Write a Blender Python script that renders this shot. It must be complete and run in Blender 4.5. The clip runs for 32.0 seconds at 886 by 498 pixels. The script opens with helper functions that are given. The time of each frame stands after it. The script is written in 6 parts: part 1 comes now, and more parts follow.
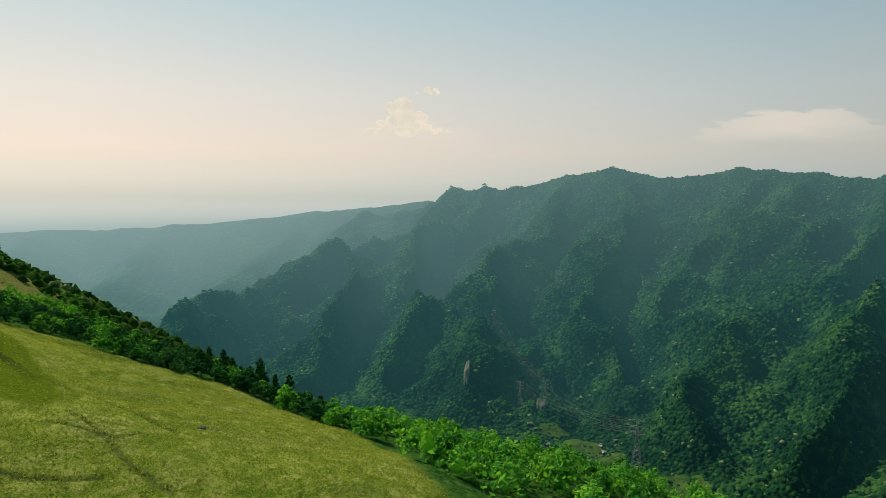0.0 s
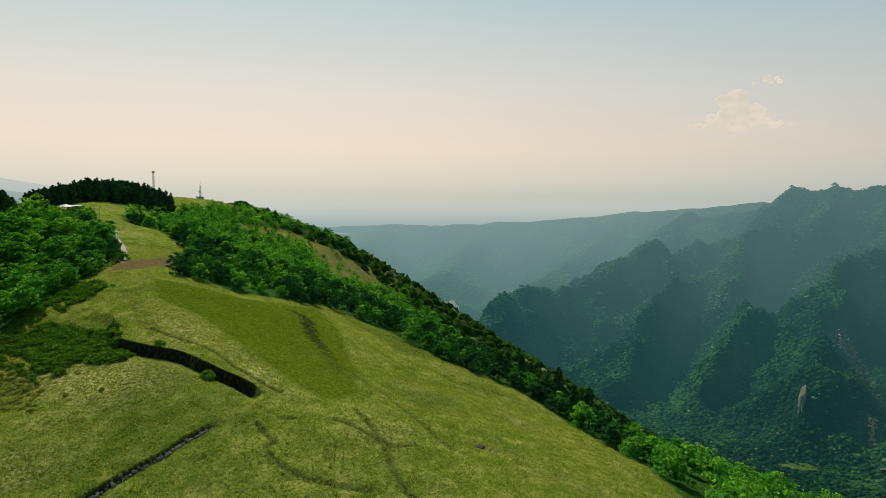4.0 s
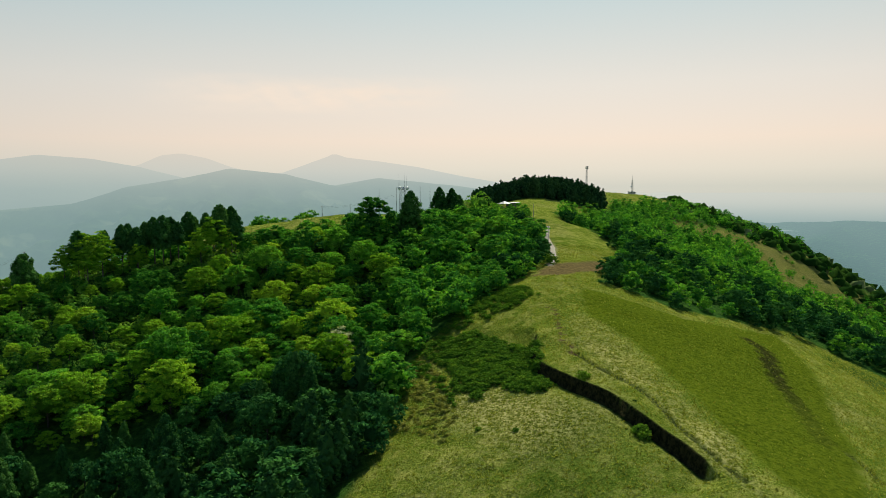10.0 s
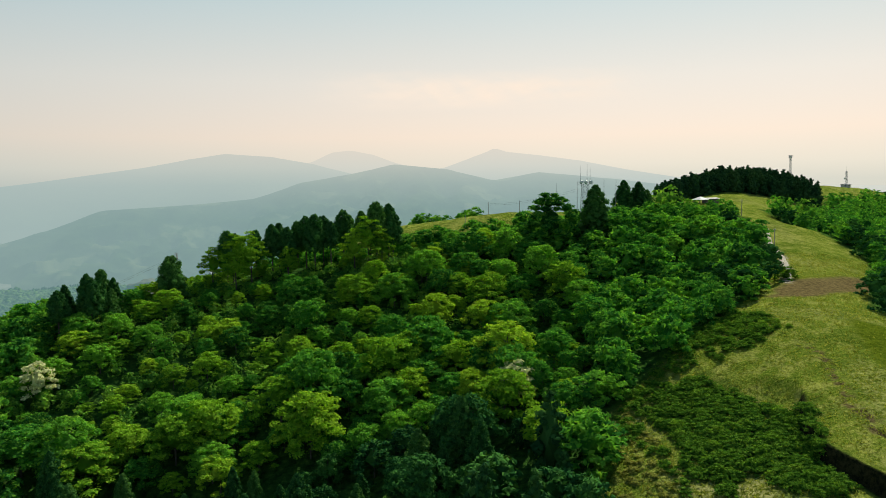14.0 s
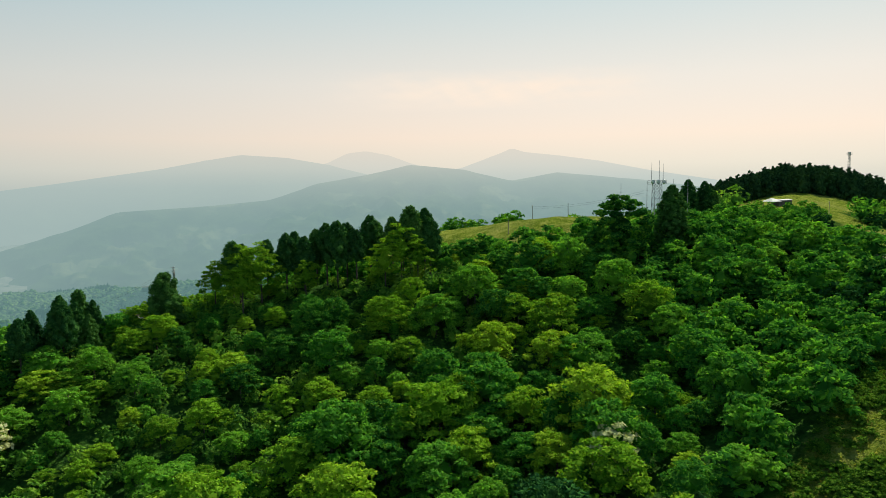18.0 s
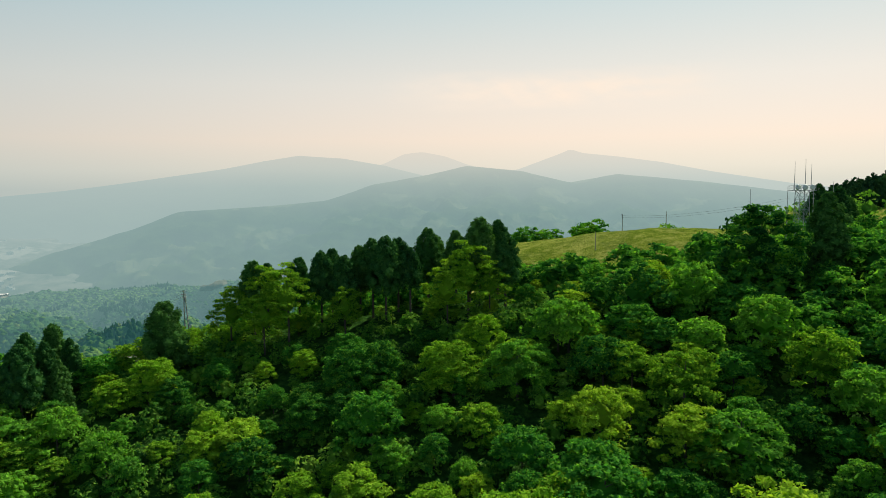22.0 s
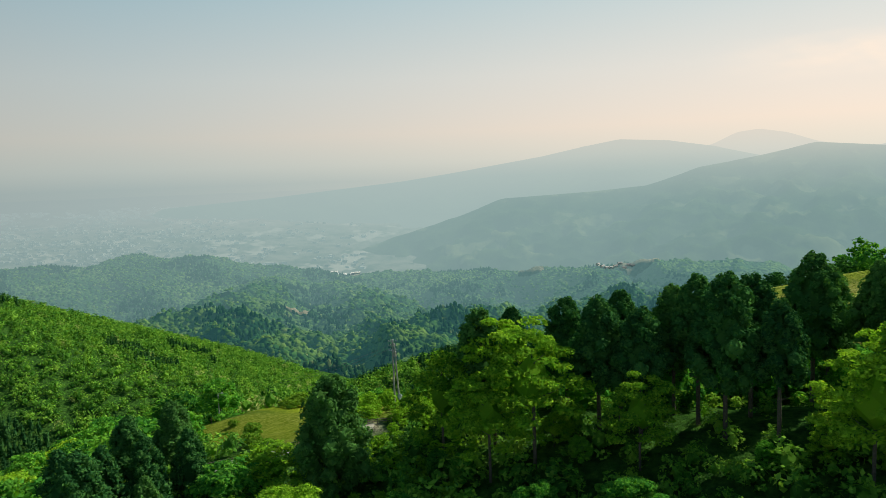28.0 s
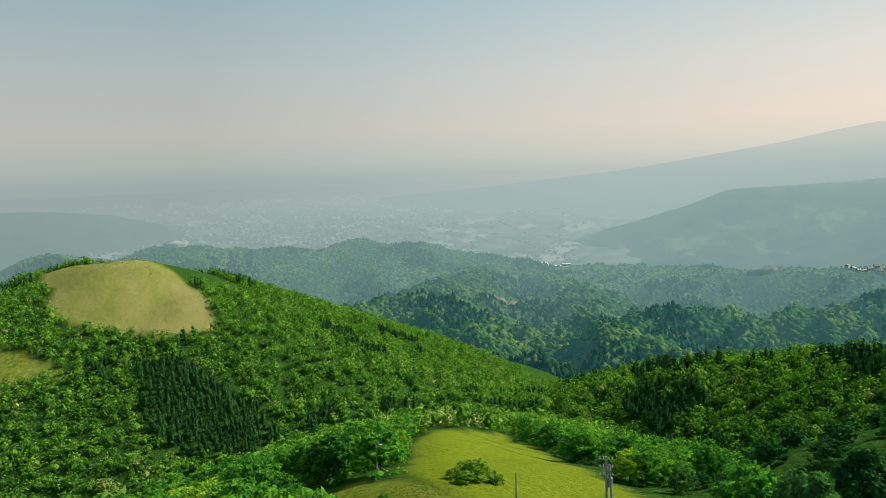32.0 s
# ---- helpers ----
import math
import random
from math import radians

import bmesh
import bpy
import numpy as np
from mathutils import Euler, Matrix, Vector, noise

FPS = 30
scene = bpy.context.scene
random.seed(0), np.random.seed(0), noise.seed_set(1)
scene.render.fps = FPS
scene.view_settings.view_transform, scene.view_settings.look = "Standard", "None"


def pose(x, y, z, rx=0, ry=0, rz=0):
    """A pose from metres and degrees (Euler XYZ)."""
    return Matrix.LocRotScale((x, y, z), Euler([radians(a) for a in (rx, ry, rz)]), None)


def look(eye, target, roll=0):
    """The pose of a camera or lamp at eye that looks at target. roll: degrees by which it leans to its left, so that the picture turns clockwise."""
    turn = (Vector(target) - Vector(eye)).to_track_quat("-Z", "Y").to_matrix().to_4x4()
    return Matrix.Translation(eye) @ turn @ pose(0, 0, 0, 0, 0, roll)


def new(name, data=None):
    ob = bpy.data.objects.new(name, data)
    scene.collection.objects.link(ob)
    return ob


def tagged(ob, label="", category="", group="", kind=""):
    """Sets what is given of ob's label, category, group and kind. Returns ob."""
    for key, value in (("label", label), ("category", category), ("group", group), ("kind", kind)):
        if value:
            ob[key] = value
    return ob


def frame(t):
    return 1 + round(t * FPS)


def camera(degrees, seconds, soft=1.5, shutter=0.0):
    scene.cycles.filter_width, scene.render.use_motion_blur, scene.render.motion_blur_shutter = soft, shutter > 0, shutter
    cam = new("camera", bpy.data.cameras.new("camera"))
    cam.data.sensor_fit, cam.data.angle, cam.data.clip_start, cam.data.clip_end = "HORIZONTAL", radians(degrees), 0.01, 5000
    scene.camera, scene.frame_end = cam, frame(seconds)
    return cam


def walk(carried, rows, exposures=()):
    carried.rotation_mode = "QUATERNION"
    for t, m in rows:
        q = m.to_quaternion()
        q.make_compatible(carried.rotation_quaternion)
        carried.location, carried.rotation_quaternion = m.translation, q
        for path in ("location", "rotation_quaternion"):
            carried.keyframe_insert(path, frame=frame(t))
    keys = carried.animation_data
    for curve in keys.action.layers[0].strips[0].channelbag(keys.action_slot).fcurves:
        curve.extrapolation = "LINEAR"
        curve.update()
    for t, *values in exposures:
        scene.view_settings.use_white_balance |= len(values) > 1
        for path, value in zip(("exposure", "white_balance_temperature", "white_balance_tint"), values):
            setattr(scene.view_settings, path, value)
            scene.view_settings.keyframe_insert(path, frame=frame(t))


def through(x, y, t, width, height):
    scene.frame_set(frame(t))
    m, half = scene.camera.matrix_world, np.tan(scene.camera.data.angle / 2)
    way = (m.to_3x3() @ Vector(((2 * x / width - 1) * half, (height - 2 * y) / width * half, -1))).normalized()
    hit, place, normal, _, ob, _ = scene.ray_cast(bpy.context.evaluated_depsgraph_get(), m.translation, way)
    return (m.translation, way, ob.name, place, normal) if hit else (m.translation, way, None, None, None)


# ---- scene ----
import itertools

# The camera: a drone that drifts forward over the hollow and turns to its left.
cam = camera(65.33, 32.0, 0.65)
PATH = [
    (0, -0.00, -0.00, 100.00, 10.00, -4.30, 0.21), (0.5, 3.49, -0.44, 100.01, 13.14, -4.27, 0.28), (1, 6.96, -0.71, 100.32, 15.81, -4.33, 0.33),
    (1.5, 10.30, -0.53, 100.47, 18.29, -4.38, 0.40), (2, 13.41, -0.03, 100.47, 20.54, -4.44, 0.50), (2.5, 16.52, 0.55, 100.60, 22.74, -4.50, 0.55),
    (3, 19.30, 1.64, 100.51, 25.29, -4.48, 0.50), (3.5, 22.27, 2.87, 100.41, 31.44, -4.49, 0.56), (4, 25.08, 4.36, 100.39, 35.98, -4.51, 0.57),
    (4.5, 27.75, 6.10, 100.44, 39.46, -4.54, 0.56), (5, 30.30, 8.08, 100.52, 42.43, -4.58, 0.53), (5.5, 32.73, 10.29, 100.61, 45.43, -4.62, 0.51),
    (6, 35.07, 12.72, 100.67, 49.01, -4.67, 0.50), (6.5, 37.04, 15.50, 100.63, 52.18, -4.71, 0.49), (7, 39.11, 18.38, 100.59, 54.83, -4.76, 0.44),
    (7.5, 41.03, 21.82, 100.67, 57.52, -4.81, 0.36), (8, 42.98, 25.64, 100.84, 60.50, -4.83, 0.25), (8.5, 44.96, 29.78, 101.02, 63.28, -4.93, 0.12),
    (9, 47.22, 34.39, 101.17, 65.84, -5.01, -0.08), (9.5, 49.39, 39.71, 101.23, 68.22, -5.08, -0.20), (10, 51.29, 45.60, 101.31, 70.47, -5.11, -0.31),
    (10.5, 52.96, 51.74, 101.31, 72.76, -5.17, -0.42), (11, 54.18, 57.97, 101.42, 74.89, -5.21, -0.48), (11.5, 55.28, 64.18, 101.37, 76.87, -5.28, -0.56),
    (12, 55.93, 70.06, 101.23, 78.76, -5.27, -0.61), (12.5, 56.28, 75.85, 101.23, 80.44, -5.31, -0.60), (13, 56.59, 81.70, 101.25, 81.78, -5.35, -0.65),
    (13.5, 56.46, 88.39, 101.21, 82.97, -5.36, -0.73), (14, 56.09, 94.71, 101.21, 83.59, -5.45, -0.71), (14.5, 55.67, 100.89, 101.37, 83.58, -5.53, -0.69),
    (15, 55.19, 106.81, 101.37, 83.71, -5.56, -0.71), (15.5, 54.67, 112.51, 101.27, 83.92, -5.54, -0.75), (16, 54.09, 117.99, 101.14, 84.17, -5.50, -0.81),
    (16.5, 53.45, 123.29, 101.01, 84.42, -5.45, -0.86), (17, 52.76, 128.42, 100.95, 84.62, -5.41, -0.86), (17.5, 51.76, 133.62, 101.01, 84.66, -5.43, -0.86),
    (18, 50.80, 139.18, 101.22, 84.83, -5.38, -0.86), (18.5, 50.46, 145.22, 101.43, 85.05, -5.37, -0.86), (19, 50.17, 151.27, 101.53, 85.42, -5.37, -0.90),
    (19.5, 50.23, 157.18, 101.68, 86.21, -5.34, -0.89), (20, 50.16, 162.85, 101.69, 86.72, -5.29, -0.85), (20.5, 50.46, 168.56, 101.81, 87.35, -5.23, -0.85),
    (21, 50.43, 174.75, 101.96, 88.12, -5.17, -0.82), (21.5, 49.98, 181.68, 102.21, 88.91, -5.17, -0.69), (22, 49.43, 188.81, 102.24, 89.38, -5.23, -0.59),
    (22.5, 49.24, 196.18, 102.29, 90.09, -5.22, -0.63), (23, 49.42, 203.93, 102.28, 90.91, -5.15, -0.80), (23.5, 49.34, 212.14, 102.02, 92.45, -5.05, -1.06),
    (24, 49.14, 220.15, 102.07, 94.56, -5.00, -1.11), (24.5, 48.97, 227.60, 102.21, 96.97, -5.18, -1.17), (25, 48.73, 234.38, 102.44, 99.94, -5.32, -1.26),
    (25.5, 48.48, 240.62, 102.51, 102.72, -5.42, -1.43), (26, 47.87, 246.19, 102.60, 105.48, -5.48, -1.57), (26.5, 46.93, 251.31, 102.70, 108.18, -5.53, -1.70),
    (27, 45.66, 256.20, 102.79, 110.79, -5.59, -1.84), (27.5, 44.07, 261.08, 102.87, 113.27, -5.69, -1.99), (28, 42.18, 266.17, 102.93, 115.58, -5.85, -2.11),
    (28.5, 40.04, 271.39, 102.97, 117.93, -6.02, -2.34), (29, 37.55, 276.58, 102.98, 120.09, -6.05, -2.48), (29.5, 35.05, 281.67, 102.89, 122.21, -6.04, -2.39),
    (30, 32.15, 286.55, 102.55, 124.41, -5.98, -2.23), (30.5, 29.54, 291.73, 102.42, 126.58, -5.99, -2.27), (31, 25.88, 297.08, 102.96, 128.81, -6.05, -2.23),
    (31.5, 21.74, 302.61, 103.47, 131.00, -6.09, -2.17), (32, 17.43, 308.28, 103.87, 133.08, -6.11, -2.16),
]


def flown(x, y, z, yaw, pitch, roll):
    a, b = radians(yaw), radians(pitch)
    return look((x, y, z), (x + math.cos(a) * math.cos(b), y + math.sin(a) * math.cos(b), z + math.sin(b)), roll)


walk(cam, [(t, flown(*p)) for t, *p in PATH], [(0.0, -0.06, 6500, 5), (3.0, -0.14, 6500, 5), (6.0, -0.24, 6500, 5), (9.0, -0.16, 6500, 5), (12.0, -0.05, 6500, 5), (17.0, 0.0, 6500, 5), (32.0, 0.0, 6500, 5)])

# Hazy afternoon: the sun stands high over the far range.
SUN_TURN, SUN_HEIGHT = 54.0, 44.0
world = bpy.data.worlds.new("sky")
scene.world = world
world.use_nodes = True
wn = world.node_tree
wn.nodes.clear()
sky = wn.nodes.new("ShaderNodeTexSky")
sky.sky_type, sky.sun_disc = "NISHITA", False
sky.sun_elevation, sky.sun_rotation = radians(SUN_HEIGHT), radians(90 - SUN_TURN)
sky.altitude, sky.air_density, sky.dust_density, sky.ozone_density = 400, 1.0, 1.5, 1.0
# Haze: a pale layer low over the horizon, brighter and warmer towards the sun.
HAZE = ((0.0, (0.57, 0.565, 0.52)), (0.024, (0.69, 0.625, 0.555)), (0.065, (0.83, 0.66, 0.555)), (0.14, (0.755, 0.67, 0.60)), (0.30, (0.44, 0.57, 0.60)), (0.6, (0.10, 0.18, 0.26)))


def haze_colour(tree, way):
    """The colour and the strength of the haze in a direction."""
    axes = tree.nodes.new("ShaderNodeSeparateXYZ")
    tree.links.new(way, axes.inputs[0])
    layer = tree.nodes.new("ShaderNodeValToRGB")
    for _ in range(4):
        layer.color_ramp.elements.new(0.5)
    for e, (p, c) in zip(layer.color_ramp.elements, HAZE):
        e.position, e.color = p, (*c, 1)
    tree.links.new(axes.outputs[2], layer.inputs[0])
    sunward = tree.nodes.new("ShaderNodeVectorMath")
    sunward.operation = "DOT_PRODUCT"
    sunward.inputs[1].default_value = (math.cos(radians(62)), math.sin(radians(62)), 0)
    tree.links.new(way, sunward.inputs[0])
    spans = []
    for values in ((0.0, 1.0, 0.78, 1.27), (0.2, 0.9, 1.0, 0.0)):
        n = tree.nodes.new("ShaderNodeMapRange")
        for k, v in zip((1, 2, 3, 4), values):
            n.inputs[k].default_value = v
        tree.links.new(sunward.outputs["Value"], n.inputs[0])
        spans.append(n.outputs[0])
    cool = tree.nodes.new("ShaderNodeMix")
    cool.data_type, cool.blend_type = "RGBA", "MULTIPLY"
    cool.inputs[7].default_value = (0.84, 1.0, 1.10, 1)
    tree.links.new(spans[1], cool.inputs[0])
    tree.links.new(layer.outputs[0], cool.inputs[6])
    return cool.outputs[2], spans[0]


hazy = wn.nodes.new("ShaderNodeBackground")
for made, sock in zip(haze_colour(wn, wn.nodes.new("ShaderNodeTexCoord").outputs["Generated"]), hazy.inputs):
    wn.links.new(made, sock)
clear = wn.nodes.new("ShaderNodeBackground")
clear.inputs[1].default_value = 0.08
wn.links.new(sky.outputs[0], clear.inputs[0])
both = wn.nodes.new("ShaderNodeMixShader")
both.inputs[0].default_value = 0.85
wn.links.new(clear.outputs[0], both.inputs[1])
wn.links.new(hazy.outputs[0], both.inputs[2])
wout = wn.nodes.new("ShaderNodeOutputWorld")
wn.links.new(both.outputs[0], wout.inputs[0])
sun = new("sun", bpy.data.lights.new("sun", "SUN"))
sun.data.energy, sun.data.angle, sun.data.color = 5.0, radians(0.9), (1.0, 0.92, 0.76)
sa, sb = radians(SUN_TURN), radians(SUN_HEIGHT)
sun.matrix_world = look((0, 0, 0), (-math.cos(sa) * math.cos(sb), -math.sin(sa) * math.cos(sb), -math.sin(sb)))

# ---- helpers of this scene ----
rng = np.random.default_rng(7)


def quick_mesh(name, verts, faces, smooth=False):
    """A mesh from arrays of corners and of faces that all have the same number of corners."""
    me = bpy.data.meshes.new(name)
    verts, faces = np.asarray(verts, np.float32), np.asarray(faces, np.int32)
    n, k = faces.shape
    me.vertices.add(len(verts))
    me.vertices.foreach_set("co", verts.ravel())
    me.loops.add(n * k)
    me.loops.foreach_set("vertex_index", faces.ravel())
    me.polygons.add(n)
    me.polygons.foreach_set("loop_start", np.arange(n, dtype=np.int32) * k)
    me.polygons.foreach_set("use_smooth", np.full(n, smooth))
    me.update(calc_edges=True)
    return me


def part(name, data, material, parent=None, label=""):
    """Links a bmesh, a mesh or (corners, faces) as one mesh object."""
    if isinstance(data, bmesh.types.BMesh):
        me = bpy.data.meshes.new(name)
        data.to_mesh(me)
        data.free()
    elif isinstance(data, tuple):
        me = quick_mesh(name, *data)
    else:
        me = data
    if material and not me.materials:
        me.materials.append(material)
    ob = new(name, me)
    ob.parent = parent
    return tagged(ob, label)


def thing(name, at, label, category, group="", turn=0.0, size=1.0):
    ob = new(name)
    ob.empty_display_size = 0.3
    ob.matrix_basis = pose(*at, 0, 0, turn) @ Matrix.Scale(size, 4)
    return tagged(ob, label, category, group)


def box(bm, cx, cy, cz, sx, sy, sz, bevel=0.0, turn=0.0):
    made = bmesh.ops.create_cube(bm, size=1.0, matrix=pose(cx, cy, cz, 0, 0, turn) @ Matrix.Diagonal((sx, sy, sz, 1)))["verts"]
    if bevel:
        edges = list({e for v in made for e in v.link_edges})
        bmesh.ops.bevel(bm, geom=edges, offset=bevel, segments=1, affect="EDGES")
    return bm


def rod(bm, a, b, r0, r1=None, sides=8):
    """A round bar from a to b."""
    a, b = Vector(a), Vector(b)
    d = b - a
    m = Matrix.Translation((a + b) / 2) @ d.to_track_quat("Z", "Y").to_matrix().to_4x4()
    bmesh.ops.create_cone(bm, cap_ends=True, segments=sides, radius1=r0, radius2=r0 if r1 is None else r1, depth=d.length, matrix=m)
    return bm


# ---- materials ----
def nodes_of(name):
    m = bpy.data.materials.new(name)
    m.use_nodes = True
    t = m.node_tree
    return m, t, t.nodes["Principled BSDF"]


def noise_node(t, scale, detail=4.0, rough=0.6, coords=None):
    n = t.nodes.new("ShaderNodeTexNoise")
    n.inputs["Scale"].default_value, n.inputs["Detail"].default_value, n.inputs["Roughness"].default_value = scale, detail, rough
    if coords:
        t.links.new(coords, n.inputs["Vector"])
    return n.outputs["Fac"]


def place_of(t):
    return t.nodes.new("ShaderNodeNewGeometry").outputs["Position"]


def ramp(t, fac, *stops):
    n = t.nodes.new("ShaderNodeValToRGB")
    while len(n.color_ramp.elements) < len(stops):
        n.color_ramp.elements.new(0.5)
    for e, (p, c) in zip(n.color_ramp.elements, stops):
        e.position, e.color = p, (*c, 1)
    t.links.new(fac, n.inputs[0])
    return n.outputs[0]


def mix(t, fac, a, b, how="MIX"):
    n = t.nodes.new("ShaderNodeMix")
    n.data_type, n.blend_type = "RGBA", how
    for sock, v in ((n.inputs[0], fac), (n.inputs[6], a), (n.inputs[7], b)):
        if isinstance(v, bpy.types.NodeSocket):
            t.links.new(v, sock)
        else:
            sock.default_value = v if not isinstance(v, tuple) else (*v, 1)
    return n.outputs[2]


def bumped(t, b, height, strength, distance):
    n = t.nodes.new("ShaderNodeBump")
    n.inputs["Strength"].default_value, n.inputs["Distance"].default_value = strength, distance
    t.links.new(height, n.inputs["Height"])
    t.links.new(n.outputs[0], b.inputs["Normal"])


def plain_material(name, dark, light, rough=0.7, metal=0.0, scale=3.0, bump=0.0):
    """Weathered surface: colour varied at two scales, with a fine relief."""
    m, t, b = nodes_of(name)
    p = t.nodes.new("ShaderNodeTexCoord").outputs["Object"]
    big, fine = noise_node(t, scale, 3, 0.6, p), noise_node(t, scale * 9, 4, 0.7, p)
    c = ramp(t, big, (0.3, dark), (0.7, light))
    c = mix(t, 0.35, c, ramp(t, fine, (0.3, tuple(v * 0.6 for v in dark)), (0.75, light)))
    t.links.new(c, b.inputs["Base Color"])
    b.inputs["Roughness"].default_value, b.inputs["Metallic"].default_value = rough, metal
    if bump:
        bumped(t, b, fine, 0.5, bump)
    return m


def leaf_material(name, dark, mid, light, through=0.35, stands=0.0):
    """Foliage: each plant has its own green, each spray a shade of it."""
    m, t, b = nodes_of(name)
    if stands:
        own = ramp(t, noise_node(t, 1.0 / stands, 2, 0.6, place_of(t)), (0.36, (0, 0, 0)), (0.64, (1, 1, 1)))
    else:
        own = t.nodes.new("ShaderNodeObjectInfo").outputs["Random"]
    isle = t.nodes.new("ShaderNodeNewGeometry").outputs["Random Per Island"]
    c = ramp(t, own, (0.0, dark), (0.55, mid), (1.0, light))
    c = mix(t, 0.5, c, ramp(t, isle, (0.0, tuple(0.5 * v for v in dark)), (0.55, mid), (1.0, tuple(1.15 * v for v in light))))
    t.links.new(c, b.inputs["Base Color"])
    b.inputs["Roughness"].default_value = 0.8
    b.inputs["Specular IOR Level"].default_value = 0.0
    tl = t.nodes.new("ShaderNodeBsdfTranslucent")
    t.links.new(mix(t, 1.0, c, (1.0, 1.0, 0.45), "MULTIPLY"), tl.inputs[0])
    ms = t.nodes.new("ShaderNodeMixShader")
    ms.inputs[0].default_value = through
    t.links.new(b.outputs[0], ms.inputs[1])
    t.links.new(tl.outputs[0], ms.inputs[2])
    t.links.new(ms.outputs[0], t.nodes["Material Output"].inputs[0])
    return m


# Emission colours of the haze painted on far land, thin to thick.
HAZE_STOPS = ((0.0, (0.012, 0.085, 0.105)), (0.35, (0.052, 0.170, 0.190)), (0.55, (0.150, 0.285, 0.300)), (0.72, (0.250, 0.380, 0.392)), (0.84, (0.330, 0.448, 0.455)), (0.93, (0.405, 0.503, 0.505)), (1.0, (0.44, 0.508, 0.495)))


def painted_haze(t, shader, more=0.0, low=0.0, pale=(0.0, 0.0), span=(-3.0, 2.5), power=1.25, bright=0.94, reach=1900.0):
    """Paints haze onto distant land as emission: the further off it stands, the paler, and brighter towards the sun.
    low: how much thicker it is in the depths; pale: how far it takes the colour of the sky, at the bottom and at the
    top of the span of heights over the horizon."""
    p = place_of(t)

    def sums(how, a, b, c=None):
        n = t.nodes.new("ShaderNodeMath")
        n.operation = how
        for sock, v in zip(n.inputs, (a, b, c)):
            if isinstance(v, bpy.types.NodeSocket):
                t.links.new(v, sock)
            elif v is not None:
                sock.default_value = v
        return n.outputs[0]
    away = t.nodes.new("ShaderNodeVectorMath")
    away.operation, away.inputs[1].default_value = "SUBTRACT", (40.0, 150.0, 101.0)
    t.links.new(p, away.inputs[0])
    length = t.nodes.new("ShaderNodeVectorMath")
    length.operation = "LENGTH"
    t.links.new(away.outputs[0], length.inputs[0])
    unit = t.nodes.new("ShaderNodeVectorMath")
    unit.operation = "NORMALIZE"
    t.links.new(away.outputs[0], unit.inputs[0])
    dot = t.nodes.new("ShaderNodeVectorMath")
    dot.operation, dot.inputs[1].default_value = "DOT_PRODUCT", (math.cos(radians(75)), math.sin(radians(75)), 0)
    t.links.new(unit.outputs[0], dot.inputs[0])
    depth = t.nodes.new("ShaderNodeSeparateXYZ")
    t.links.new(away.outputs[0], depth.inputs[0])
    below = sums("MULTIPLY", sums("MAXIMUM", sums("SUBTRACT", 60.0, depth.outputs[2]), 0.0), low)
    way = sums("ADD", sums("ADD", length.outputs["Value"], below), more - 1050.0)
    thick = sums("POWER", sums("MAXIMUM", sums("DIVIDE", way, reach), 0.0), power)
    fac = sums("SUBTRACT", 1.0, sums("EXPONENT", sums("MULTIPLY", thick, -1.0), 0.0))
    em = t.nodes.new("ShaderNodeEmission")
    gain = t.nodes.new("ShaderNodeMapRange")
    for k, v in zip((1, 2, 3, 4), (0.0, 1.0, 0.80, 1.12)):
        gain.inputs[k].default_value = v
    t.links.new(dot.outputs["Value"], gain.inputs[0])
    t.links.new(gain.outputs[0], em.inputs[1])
    t.links.new(ramp(t, fac, *HAZE_STOPS), em.inputs[0])
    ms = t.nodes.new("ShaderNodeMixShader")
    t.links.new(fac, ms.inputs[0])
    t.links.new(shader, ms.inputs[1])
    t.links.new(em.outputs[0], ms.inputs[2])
    # thick haze: sky colour glows over the land by its height
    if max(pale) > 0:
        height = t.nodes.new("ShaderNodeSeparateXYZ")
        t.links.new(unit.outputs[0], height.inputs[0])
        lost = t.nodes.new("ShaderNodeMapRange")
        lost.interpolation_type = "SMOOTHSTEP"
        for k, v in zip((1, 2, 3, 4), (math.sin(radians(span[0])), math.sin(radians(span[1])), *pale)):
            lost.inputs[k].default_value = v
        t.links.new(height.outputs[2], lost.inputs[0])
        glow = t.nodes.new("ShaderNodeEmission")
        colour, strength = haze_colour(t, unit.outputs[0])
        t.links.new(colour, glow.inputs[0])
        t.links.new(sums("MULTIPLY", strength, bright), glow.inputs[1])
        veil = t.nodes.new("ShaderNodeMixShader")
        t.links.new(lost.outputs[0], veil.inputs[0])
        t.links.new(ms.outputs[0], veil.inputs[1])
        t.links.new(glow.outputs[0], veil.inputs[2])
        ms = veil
    t.links.new(ms.outputs[0], t.nodes["Material Output"].inputs[0])


